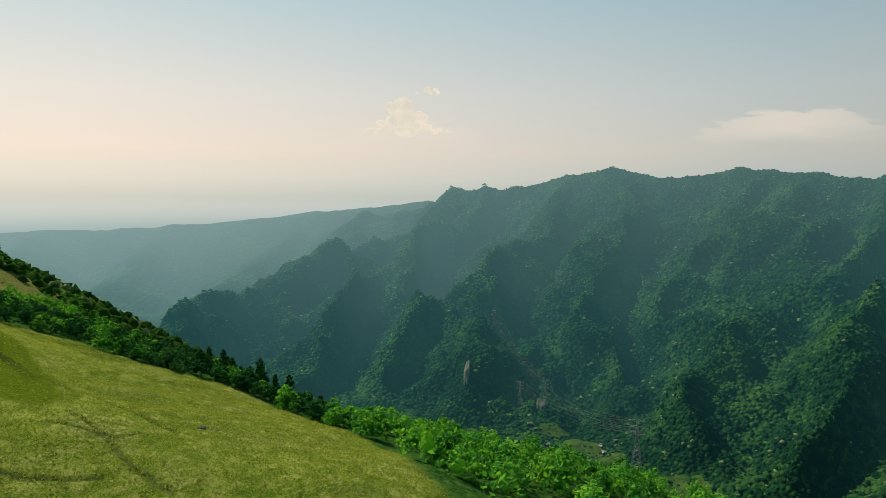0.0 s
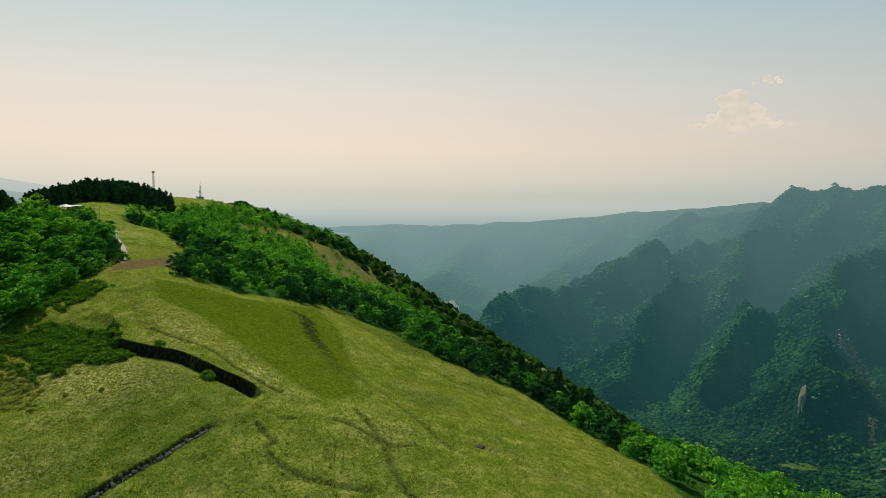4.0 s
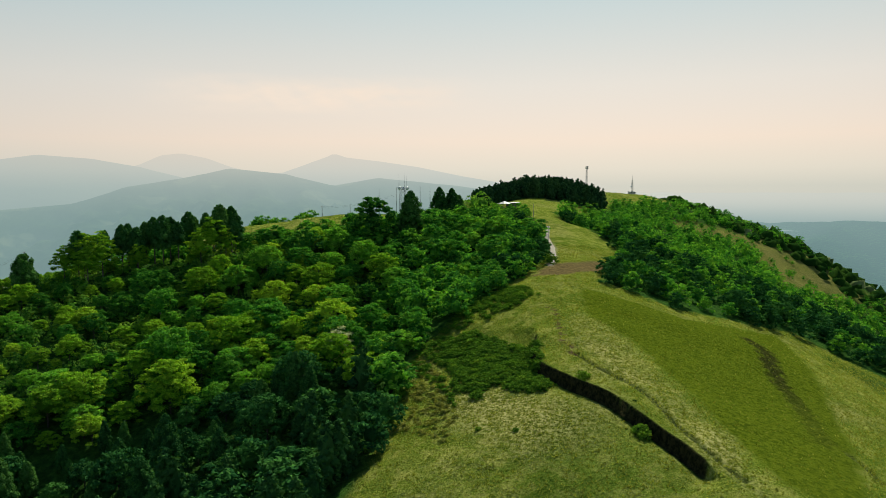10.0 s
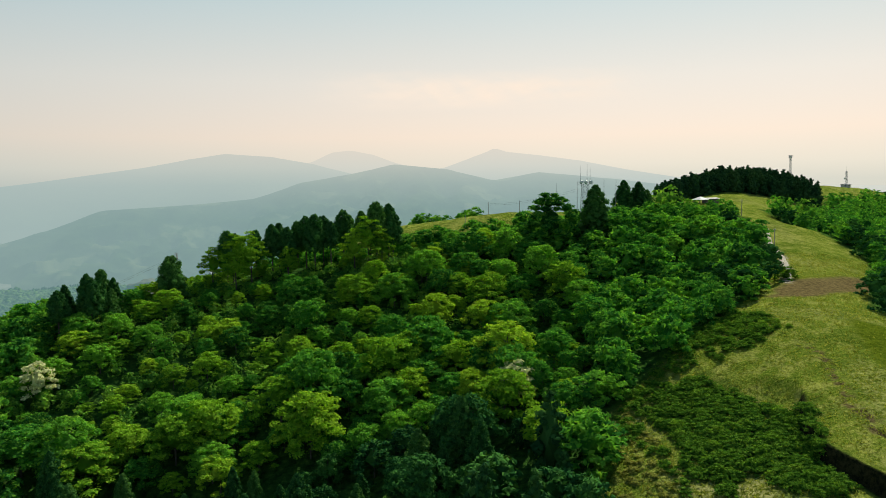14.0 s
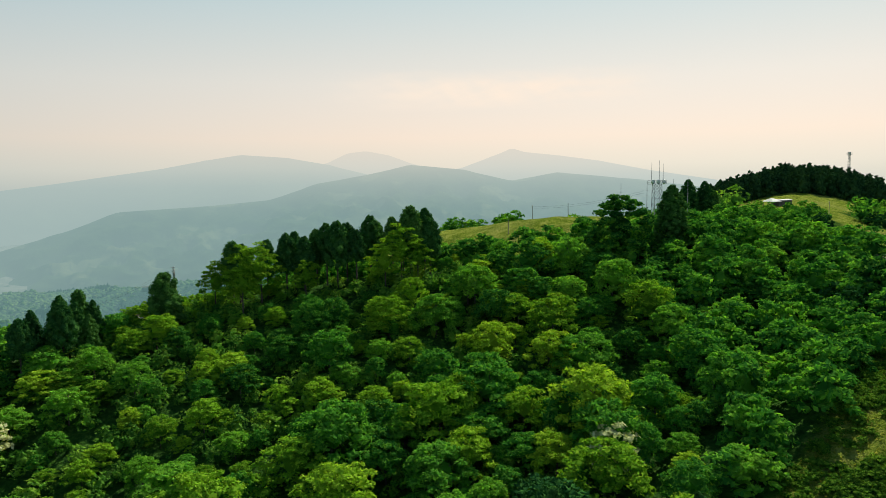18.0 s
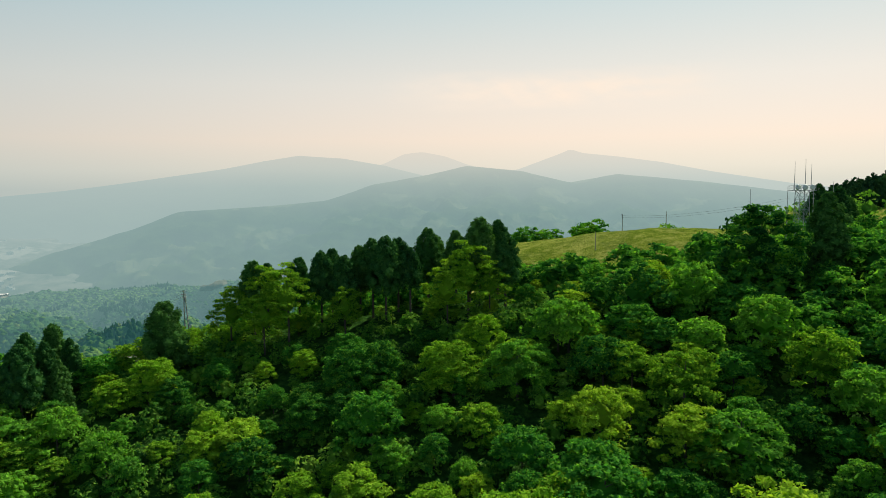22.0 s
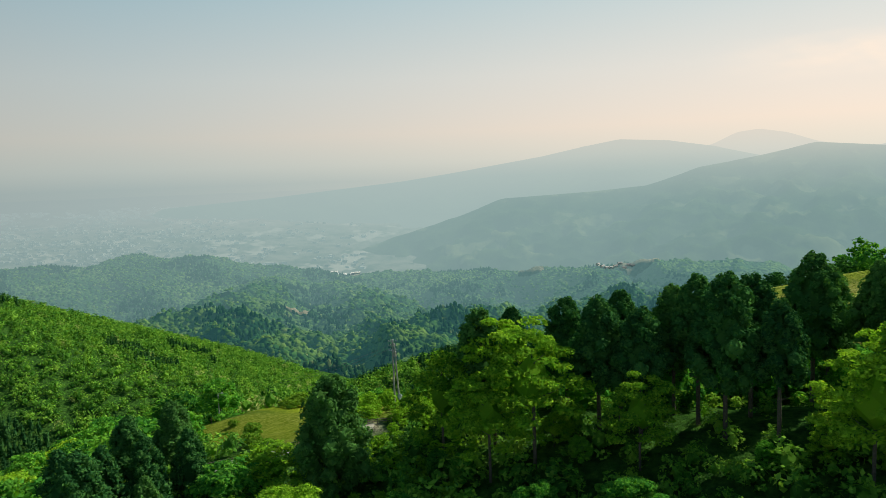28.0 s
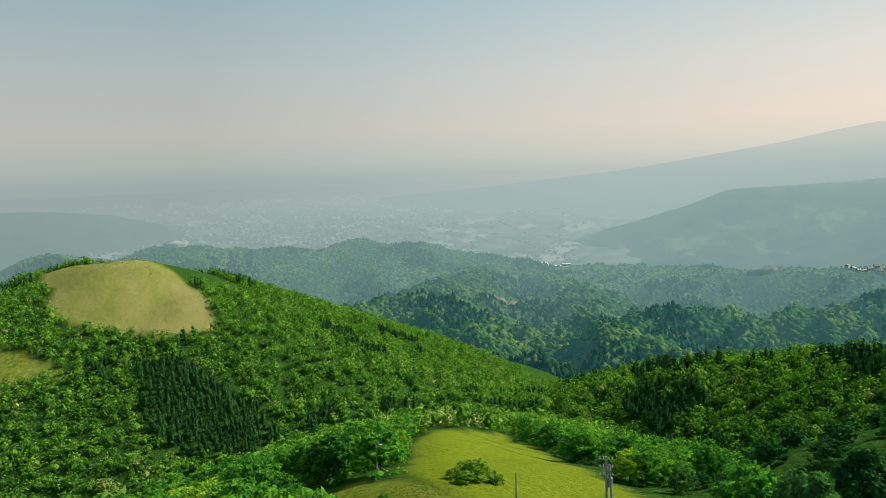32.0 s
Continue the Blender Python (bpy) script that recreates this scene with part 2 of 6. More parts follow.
def canopy_material(name, stops, patch=140.0, single=8.0, far_off=False, more=0.0, power=1.25, reach=1900.0):
    """Crowns seen from far: stands of different age, and single trees that differ."""
    m, t, b = nodes_of(name)
    p = place_of(t)
    isle = t.nodes.new("ShaderNodeNewGeometry").outputs["Random Per Island"]
    stand, tree = noise_node(t, 1.0 / patch, 3, 0.6, p), noise_node(t, 1.0 / single, 1, 0.5, p)
    dark, mid, light = stops
    c = mix(t, 0.55, ramp(t, stand, (0.40, dark), (0.5, mid), (0.60, light)), ramp(t, tree, (0.36, dark), (0.5, mid), (0.66, light)))
    c = mix(t, 0.22, c, ramp(t, isle, (0.0, dark), (0.6, mid), (1.0, light)))
    # a few crowns in pale blossom or fresh leaf
    c = mix(t, ramp(t, isle, (0.93, (0, 0, 0)), (0.97, (0.8, 0.8, 0.8))), c, (0.20, 0.25, 0.10))
    t.links.new(c, b.inputs["Base Color"])
    b.inputs["Roughness"].default_value = 0.9
    b.inputs["Specular IOR Level"].default_value = 0.0
    bumped(t, b, noise_node(t, 1.0, 5, 0.7, p), 0.6, 0.6)
    # far crowns get their haze painted on as emission
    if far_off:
        painted_haze(t, b.outputs[0], more, power=power, reach=reach)
    return m


def backdrop_material(name, dark, light, patch, more=0.0, spots=None, low=0.0, pale=(0.0, 0.0), span=(-3.0, 2.5), bright=0.94):
    """Distant land behind the rest, with its haze painted on as emission; spots: the colour of clearings and fields on
    it.
    """
    m, t, b = nodes_of(name)
    p = place_of(t)
    c = ramp(t, noise_node(t, 1.0 / patch, 6, 0.65, p), (0.38, dark), (0.62, light))
    if spots:
        c = mix(t, ramp(t, noise_node(t, 0.8 / patch, 3, 0.5, p), (0.58, (0, 0, 0)), (0.64, (1, 1, 1))), c, spots)
    t.links.new(c, b.inputs["Base Color"])
    b.inputs["Roughness"].default_value = 0.9
    b.inputs["Specular IOR Level"].default_value = 0.0
    painted_haze(t, b.outputs[0], more, low, pale, span, bright=bright)
    return m


def forest_material(name, stops, crown, more=0.0, low=0.0, power=1.25, reach=1900.0):
    """A forest seen from far off: rounded crowns, each of its own green, in stands of different age."""
    m, t, b = nodes_of(name)
    p = place_of(t)
    cells = t.nodes.new("ShaderNodeTexVoronoi")
    cells.inputs["Scale"].default_value = 1.0 / crown
    t.links.new(p, cells.inputs["Vector"])
    each = t.nodes.new("ShaderNodeSeparateColor")
    t.links.new(cells.outputs["Color"], each.inputs[0])
    dark, mid, light = stops
    c = mix(t, 0.5, ramp(t, noise_node(t, 1.0 / 190.0, 3, 0.6, p), (0.40, dark), (0.5, mid), (0.60, light)), ramp(t, each.outputs[0], (0.0, dark), (0.6, mid), (1.0, light)))
    t.links.new(c, b.inputs["Base Color"])
    b.inputs["Roughness"].default_value, b.inputs["Specular IOR Level"].default_value = 1.0, 0.0
    n = t.nodes.new("ShaderNodeBump")
    n.invert = True
    n.inputs["Strength"].default_value, n.inputs["Distance"].default_value = 1.0, crown * 0.8
    t.links.new(cells.outputs["Distance"], n.inputs["Height"])
    t.links.new(n.outputs[0], b.inputs["Normal"])
    # haze over the forest is laid on as emission
    painted_haze(t, b.outputs[0], more, low, power=power, reach=reach)
    return m


def cloud_material(name, dim):
    """Vapour whose sunlit brightness is given as emission."""
    m, t, b = nodes_of(name)
    p = t.nodes.new("ShaderNodeTexCoord").outputs["Object"]
    c = ramp(t, noise_node(t, 0.008, 4, 0.6, p), (0.35, (0.70 * dim, 0.62 * dim, 0.53 * dim)), (0.65, (0.84 * dim, 0.715 * dim, 0.585 * dim)))
    t.links.new(c, b.inputs["Emission Color"])
    b.inputs["Emission Strength"].default_value = 1.0
    b.inputs["Base Color"].default_value, b.inputs["Specular IOR Level"].default_value = (0.1, 0.1, 0.1, 1), 0.0
    return m


def ground_material():
    m, t, b = nodes_of("ground")
    p = place_of(t)

    def layer(name):
        n = t.nodes.new("ShaderNodeAttribute")
        n.attribute_name = name
        return n.outputs["Fac"]
    floor = ramp(t, noise_node(t, 0.5, 5, 0.7, p), (0.35, (0.016, 0.048, 0.012)), (0.55, (0.045, 0.115, 0.020)), (0.7, (0.10, 0.19, 0.030)))
    big, fine, tuft = noise_node(t, 0.035, 4, 0.6, p), noise_node(t, 0.9, 4, 0.75, p), noise_node(t, 2.3, 4, 0.8, p)
    green = ramp(t, big, (0.42, (0.078, 0.148, 0.014)), (0.52, (0.160, 0.232, 0.023)), (0.62, (0.29, 0.34, 0.06)))
    green = mix(t, 0.62, green, ramp(t, tuft, (0.40, (0.042, 0.085, 0.008)), (0.5, (0.150, 0.208, 0.018)), (0.60, (0.40, 0.42, 0.09))))
    clump = noise_node(t, 0.2, 5, 0.75, p)
    green = mix(t, 0.4, green, ramp(t, clump, (0.40, (0.045, 0.095, 0.008)), (0.5, (0.140, 0.195, 0.017)), (0.60, (0.40, 0.38, 0.11))))
    straw = ramp(t, fine, (0.42, (0.09, 0.105, 0.012)), (0.51, (0.33, 0.31, 0.10)), (0.6, (0.55, 0.50, 0.23)))
    green = mix(t, layer("dry"), green, straw)
    lawn = ramp(t, fine, (0.42, (0.070, 0.110, 0.008)), (0.58, (0.130, 0.172, 0.013)))
    green = mix(t, layer("lawn"), green, lawn)
    green = mix(t, layer("hay"), green, ramp(t, fine, (0.4, (0.15, 0.215, 0.012)), (0.6, (0.26, 0.32, 0.03))))
    # rank grass green, also laid as shade on bank and grooves
    rank = ramp(t, fine, (0.42, (0.024, 0.060, 0.010)), (0.58, (0.085, 0.15, 0.020)))
    green = mix(t, layer("rank"), green, rank)
    soil = ramp(t, fine, (0.40, (0.11, 0.085, 0.035)), (0.60, (0.22, 0.17, 0.075)))
    # near-black for the streak's soil, and for shade painted on the bank
    c_burnt_shade = ramp(t, fine, (0.40, (0.010, 0.012, 0.007)), (0.60, (0.042, 0.036, 0.018)))
    gravel = ramp(t, fine, (0.42, (0.26, 0.23, 0.17)), (0.58, (0.46, 0.42, 0.34)))
    c = mix(t, layer("grass"), floor, green)
    c = mix(t, layer("soil"), c, soil)
    c = mix(t, layer("burnt_or_shaded"), c, c_burnt_shade)
    c = mix(t, layer("path"), c, gravel)
    t.links.new(c, b.inputs["Base Color"])
    b.inputs["Roughness"].default_value = 1.0
    b.inputs["Specular IOR Level"].default_value = 0.0
    # tussocks: low rounded humps, and the ragged blades on them
    humps = t.nodes.new("ShaderNodeTexVoronoi")
    humps.inputs["Scale"].default_value = 1.15
    t.links.new(p, humps.inputs["Vector"])
    relief = t.nodes.new("ShaderNodeMath")
    relief.operation = "MULTIPLY_ADD"
    relief.inputs[1].default_value = -0.55
    t.links.new(humps.outputs["Distance"], relief.inputs[0])
    t.links.new(tuft, relief.inputs[2])
    bumped(t, b, relief.outputs[0], 0.8, 0.6)
    return m


GROUND = ground_material()
LEAF_STOPS = ((0.018, 0.110, 0.030), (0.088, 0.325, 0.044), (0.30, 0.61, 0.058))
LEAVES = leaf_material("broad_leaves", *LEAF_STOPS, 0.5)
STAND_LEAVES = leaf_material("wood_leaves", *LEAF_STOPS, 0.48, 11.0)
FRESH_LEAVES = leaf_material("fresh_leaves", (0.078, 0.235, 0.022), (0.24, 0.49, 0.034), (0.47, 0.66, 0.055), 0.45)
# Shade put into the leaf colour for the hollow's foot; reused for dark woods.
DARK_LEAVES = leaf_material("darkened_leaves", (0.010, 0.050, 0.020), (0.030, 0.118, 0.030), (0.090, 0.24, 0.042), 0.12)
DARK_STAND = leaf_material("darkened_stand", (0.010, 0.050, 0.020), (0.030, 0.118, 0.030), (0.090, 0.24, 0.042), 0.12, 11.0)
PALE_LEAVES = leaf_material("blossom_leaves", (0.30, 0.40, 0.10), (0.58, 0.62, 0.28), (0.80, 0.80, 0.50), 0.3)
NEEDLES = leaf_material("cedar_needles", (0.020, 0.085, 0.032), (0.050, 0.165, 0.042), (0.12, 0.27, 0.055), 0.3)
STAND_NEEDLES = leaf_material("conifer_needles", (0.014, 0.058, 0.024), (0.034, 0.110, 0.032), (0.080, 0.19, 0.040), 0.2, 9.0)
SHRUB = leaf_material("shrub_leaves", (0.055, 0.16, 0.018), (0.14, 0.30, 0.030), (0.30, 0.48, 0.05), 0.45)
BARK = plain_material("bark", (0.05, 0.04, 0.03), (0.13, 0.11, 0.09), 0.9, 0, 4.0, 0.02)
GREENS = ((0.028, 0.115, 0.026), (0.125, 0.335, 0.042), (0.36, 0.60, 0.075))
CANOPY = leaf_material("canopy", *GREENS, 0.40, 13.0)
# Flank and low-spur greens are darkened to stand for the shade there.
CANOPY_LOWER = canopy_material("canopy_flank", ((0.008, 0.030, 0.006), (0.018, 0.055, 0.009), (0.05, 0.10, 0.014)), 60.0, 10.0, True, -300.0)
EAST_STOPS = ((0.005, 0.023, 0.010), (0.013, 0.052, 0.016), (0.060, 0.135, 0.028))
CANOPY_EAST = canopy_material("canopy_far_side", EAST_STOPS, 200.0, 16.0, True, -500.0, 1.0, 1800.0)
CANOPY_SHADED = canopy_material("canopy_low_spurs", ((0.004, 0.018, 0.009), (0.009, 0.034, 0.012), (0.026, 0.070, 0.019)), 200.0, 16.0, True, -500.0, 1.0, 1800.0)
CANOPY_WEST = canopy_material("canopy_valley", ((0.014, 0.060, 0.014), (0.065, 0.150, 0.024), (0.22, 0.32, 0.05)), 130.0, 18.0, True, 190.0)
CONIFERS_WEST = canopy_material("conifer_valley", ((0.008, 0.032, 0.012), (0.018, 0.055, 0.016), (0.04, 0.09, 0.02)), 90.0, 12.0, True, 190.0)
CONIFERS = leaf_material("conifer_canopy", (0.012, 0.046, 0.024), (0.030, 0.088, 0.034), (0.06, 0.135, 0.04), 0.12, 12.0)
STEEL = plain_material("galvanised_steel", (0.28, 0.29, 0.30), (0.42, 0.43, 0.44), 0.5, 0.7, 2.0)
CONCRETE = plain_material("concrete", (0.28, 0.27, 0.25), (0.42, 0.41, 0.38), 0.85, 0, 2.0, 0.01)
TUFTS = leaf_material("grass_tufts", (0.07, 0.14, 0.010), (0.20, 0.27, 0.024), (0.50, 0.49, 0.15), 0.6)
WHITE = plain_material("white_paint", (0.66, 0.66, 0.64), (0.8, 0.8, 0.78), 0.6, 0, 1.5)
ROOF = plain_material("grey_roof", (0.16, 0.16, 0.17), (0.27, 0.27, 0.28), 0.6, 0, 1.0)
DARK_WALL = plain_material("weathered_boards", (0.08, 0.07, 0.06), (0.16, 0.14, 0.12), 0.8, 0, 2.0)
PLASTER = plain_material("plaster_wall", (0.5, 0.48, 0.44), (0.66, 0.64, 0.6), 0.8, 0, 1.0)
STONE = plain_material("field_stone", (0.10, 0.095, 0.075), (0.26, 0.245, 0.20), 0.9, 0, 3.0, 0.03)
WOOD = plain_material("grey_wood", (0.12, 0.10, 0.08), (0.28, 0.24, 0.19), 0.85, 0, 5.0, 0.005)
CABLE = plain_material("black_cable", (0.02, 0.02, 0.02), (0.05, 0.05, 0.05), 0.5)
EARTH = backdrop_material("bare_earth", (0.09, 0.085, 0.06), (0.20, 0.18, 0.125), 30.0, -250.0)
HAZY_EARTH = backdrop_material("hazy_earth", (0.24, 0.21, 0.145), (0.42, 0.37, 0.27), 40.0)
CROPS = backdrop_material("valley_crops", (0.03, 0.07, 0.016), (0.09, 0.14, 0.03), 25.0, -400.0)
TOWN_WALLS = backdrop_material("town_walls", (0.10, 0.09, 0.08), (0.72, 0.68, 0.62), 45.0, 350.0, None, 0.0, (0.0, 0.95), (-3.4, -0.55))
CLOUD = cloud_material("cloud", 1.05)


# ---- the lie of the land ----
def tent(x, y, pts, slope, soft, steep=0.0, past=0.0):
    """Height of a ridge with a crest line through pts and sides of that slope, steeper past some distance."""
    best = np.full(np.shape(x), -1e4)
    for (ax, ay, az), (bx, by, bz) in zip(pts[:-1], pts[1:]):
        dx, dy = bx - ax, by - ay
        u = np.clip(((x - ax) * dx + (y - ay) * dy) / (dx * dx + dy * dy), 0, 1)
        d = np.hypot(x - ax - u * dx, y - ay - u * dy)
        best = np.maximum(best, az + u * (bz - az) - slope * (np.sqrt(d * d + soft * soft) - soft) - steep * np.maximum(0, d - past))
    return best


def smax(parts, k):
    m = np.max(parts, axis=0)
    return m + k * np.log(sum(np.exp((p - m) / k) for p in parts))


def blend(a, b, v):
    u = np.clip((v - a) / (b - a), 0, 1)
    return u * u * (3 - 2 * u)


def waves(x, y, size, seed=0.0):
    """Cheap rolling noise between about -1 and 1."""
    x, y, s = x / size + seed, y / size - 0.7 * seed, 0
    for i, (a, w) in enumerate(((1.0, 0.5), (1.9, 0.28), (3.7, 0.15), (6.9, 0.08))):
        p, q = x * a * 6.28, y * a * 6.28
        c, d = math.cos(1.3 * i + 0.5), math.sin(1.3 * i + 0.5)
        s = s + w * np.sin(p * c + q * d + 1.7 * np.sin(0.6 * (q * c - p * d)) + i) * np.cos(0.8 * (q * c - p * d) + 2.1 * i)
    return s


GRASS_SPINE = [(120, -60, 10), (135, 60, 40), (136, 123, 49), (140, 180, 57), (165, 250, 67), (201, 318, 72), (228, 400, 80), (246, 462, 88), (320, 570, 94), (434, 676, 97), (520, 712, 92), (590, 770, 66), (660, 900, -30)]
FOREST_SPINE = [(215, 345, 72), (160, 362, 79), (100, 362, 77), (60, 362, 73), (20, 360, 68), (-12, 362, 65), (-60, 390, 50), (-120, 450, 22), (-185, 520, -8), (-205, 570, -27), (-290, 700, -110)]
MEADOW_SPINE = [(40, 462, 55), (83, 452, 80), (113, 445, 84), (133, 438, 86), (175, 425, 86), (228, 400, 82)]
WEST_SPUR = [(-30, 330, 60), (-60, 300, 48), (-130, 280, 10), (-260, 270, -60)]
BARE_SPUR = [(-1300, 660, -130), (-1080, 650, -30), (-1000, 660, -2), (-899, 682, 8), (-777, 700, -26), (-690, 716, -52), (-600, 740, -80), (-480, 820, -126), (-420, 960, -170), (-380, 1150, -260)]
CONIFER_HILL = [(120, 880, 0), (-20, 905, -36), (-91, 919, -50), (-140, 929, -61), (-208, 928, -76), (-261, 929, -90), (-308, 928, -108), (-357, 923, -136), (-398, 920, -165), (-450, 915, -215)]

BANK = [(139, 216), (134, 207), (131, 198), (132, 190), (133, 183), (135, 171), (136, 160), (136, 150), (135.5, 143)]
LOW_BANK = [(118, 137.5), (112, 138), (106, 137.5), (99, 139), (91, 140)]


def step_down(x, y, line, drop, reach, west):
    """A bank: the ground drops on one side of the line and rises again with distance."""
    best, side = np.full(np.shape(x), 1e9), np.zeros(np.shape(x))
    for (ax, ay), (bx, by) in zip(line[:-1], line[1:]):
        dx, dy = bx - ax, by - ay
        u = ((x - ax) * dx + (y - ay) * dy) / (dx * dx + dy * dy)
        v = np.clip(u, 0, 1)
        d = np.hypot(x - ax - v * dx, y - ay - v * dy)
        s = ((x - ax) * dy - (y - ay) * dx) / math.hypot(dx, dy)
        over = np.abs(u - v) * math.hypot(dx, dy)
        side = np.where(d < best, s * west, side)
        best = np.where(d < best, d, best)
    return -drop * blend(-0.1, 0.7, side) * np.exp(-best / reach) * (1 - blend(0.0, 6.0, best - np.abs(side)))


def near_height(x, y):
    parts = [tent(x, y, GRASS_SPINE, 0.37, 22, 0.28, 165), tent(x, y, FOREST_SPINE, 0.40, 10, 0.4, 150), tent(x, y, WEST_SPUR, 0.40, 14), tent(x, y, MEADOW_SPINE, 0.30, 15, 0.5, 70),
             tent(x, y, BARE_SPUR, 0.42, 40), tent(x, y, CONIFER_HILL, 0.45, 30), -440.0 - 125.0 * blend(200, 1100, x)]
    banks = step_down(x, y, BANK, 3.0, 16.0, 1.0) + step_down(x, y, LOW_BANK, 1.2, 9.0, -1.0)
    return smax(parts, 4.0) + banks + 0.6 * waves(x, y, 110.0) + 0.25 * waves(x, y, 23.0, 3.1)
VIEW = (40.0, 150.0, 101.0)


def far(turn, height, distance):
    """A far place by its bearing and its height over the horizon, in degrees, from the middle of the hollow."""
    a = radians(turn)
    return (VIEW[0] + distance * math.cos(a), VIEW[1] + distance * math.sin(a), VIEW[2] + distance * math.tan(radians(height)))


def inside(poly, x, y):
    c = np.zeros(np.shape(x), bool)
    for (ax, ay), (bx, by) in zip(poly, poly[1:] + poly[:1]):
        c ^= ((ay > y) != (by > y)) & (x < (bx - ax) * (y - ay) / (by - ay + 1e-9) + ax)
    return c


def to_line(pts, x, y):
    best = np.full(np.shape(x), 1e9)
    for (ax, ay), (bx, by) in zip(pts[:-1], pts[1:]):
        dx, dy = bx - ax, by - ay
        u = np.clip(((x - ax) * dx + (y - ay) * dy) / (dx * dx + dy * dy), 0, 1)
        best = np.minimum(best, np.hypot(x - ax - u * dx, y - ay - u * dy))
    return best


def cover(poly, x, y, edge=2.0):
    """1 inside the outline, 0 outside, with a soft edge."""
    d = to_line(poly + poly[:1], x, y)
    return blend(-edge, edge, np.where(inside(poly, x, y), d, -d))


PASTURE = [(40, 60), (62, 140), (75, 172), (96, 205), (106, 233), (128, 250), (150, 268), (168, 281), (188, 303), (200, 322), (216, 360), (234, 405), (246, 440), (258, 462), (275, 455), (262, 400), (248, 345),
           (236, 322), (210, 290), (188, 262), (205, 240), (240, 245), (268, 250), (275, 215), (264, 178), (276, 142), (257, 106), (227, 72), (196, 49), (168, 36), (146, 22), (120, -60), (40, -60)]
SUMMIT_MEADOW = [(235, 440), (300, 470), (420, 600), (520, 660), (640, 720), (620, 780), (480, 740), (380, 660), (290, 570), (240, 500)]
BACK_MEADOW = [(60, 392), (90, 384), (118, 386), (140, 400), (180, 408), (190, 440), (150, 480), (80, 480), (40, 470), (45, 420)]
FIELD = [(-190, 512), (-178, 556), (-95, 481), (-41, 428), (-25, 408), (-52, 388), (-75, 395), (-92, 410), (-120, 440), (-160, 480)]
VERGE = [(-105, 388), (-88, 396), (-73, 392), (-50, 388), (-24, 408), (-8, 384), (-12, 360), (-28, 352), (-48, 362), (-65, 372), (-98, 380)]
BARE_PATCH = [(-1036, 622), (-1010, 668), (-905, 712), (-776, 720), (-670, 682), (-690, 640), (-722, 612), (-781, 572), (-850, 565), (-905, 592), (-960, 590)]
SCRUB = [(470, 455), (530, 465), (645, 510), (650, 560), (590, 590), (510, 600), (440, 560), (500, 520)]
LOW_MEADOW = [(-830, 500), (-803, 514), (-710, 537), (-735, 478), (-790, 465)]
GRASSLANDS = (PASTURE, LOW_MEADOW, SUMMIT_MEADOW, BACK_MEADOW, FIELD, VERGE, BARE_PATCH)
TRACK = [(183, 290), (193, 305), (203, 324), (210, 343), (226, 372), (240, 400), (246, 425), (250, 452)]
LANE = [(-14, 356), (-24, 351), (-29, 347), (-34, 342), (-44, 336), (-70, 330), (-110, 320)]
LAWN = [(174, 250), (166, 238), (160, 221), (161, 202), (156.5, 176), (151, 157), (144, 134), (149, 126), (161, 131), (183, 152), (209, 182), (235, 215), (250, 240), (231, 235), (199, 229), (184, 237)]
BROWN = [(168, 275), (176, 284), (183, 291), (201, 297), (220, 302), (212, 286), (196, 278), (178, 271)]
RANK = [(113, 230), (121, 238), (129, 236), (133, 221), (136, 214), (138, 212), (133, 203), (131, 195), (130, 190), (125, 186), (121, 192), (119.5, 201), (116.4, 197), (112, 195), (110.5, 206), (114.5, 214)]
UPPER_RANK = [(144, 263), (154.5, 270), (158.5, 258), (152, 246), (141.5, 240), (140.5, 249)]
RANK_EAST = [(258, 231), (272, 212), (262, 175), (236, 178), (250, 205)]
DARK_PATCH = [(182, 142), (196, 136), (212, 133), (195, 122), (178, 115), (176, 128)]
STRAW = [(118, 200), (126, 182), (134, 168), (122, 160), (110, 163), (104, 185), (108, 206)]
STREAK = [(219, 221), (216, 212), (204, 196), (196, 184), (191, 175), (184, 164), (175, 153)]
PALE_STRIP = [(161, 213), (157, 193), (150.5, 167), (143, 142), (139, 130), (135.7, 132), (137.5, 147), (142.5, 171), (143.5, 188), (145, 200), (152, 222), (158, 226)]
SCAR = [(153, 234), (150, 222), (143.5, 209), (141, 198)]
GROOVES = [[(141, 198), (140.7, 188.5), (142.1, 182), (142.7, 169), (140, 155), (138.3, 144), (138, 136)], [(147, 119), (139, 104), (129, 91), (122, 76)], [(137, 116.5), (138, 106), (138.4, 99), (143.4, 97)], [(119.6, 119), (116.2, 113), (117, 104), (122, 92)], [(241, 151.5), (251, 143.6), (260.5, 136)], [(129, 125.4), (132, 121.4)], [(178, 150), (172, 130), (160, 112), (150, 92)], [(124, 128), (121, 118)]]
SHADY = [(131, 183), (135, 163), (134, 142), (124, 125), (115, 129), (110, 110), (100, 133), (106, 160)]


def wooded(x, y):
    """True where trees grow."""
    open_land = np.zeros(np.shape(x), bool)
    for poly in GRASSLANDS:
        open_land |= inside(poly, x, y)
    return ~open_land & (to_line(LANE, x, y) > 4.5)


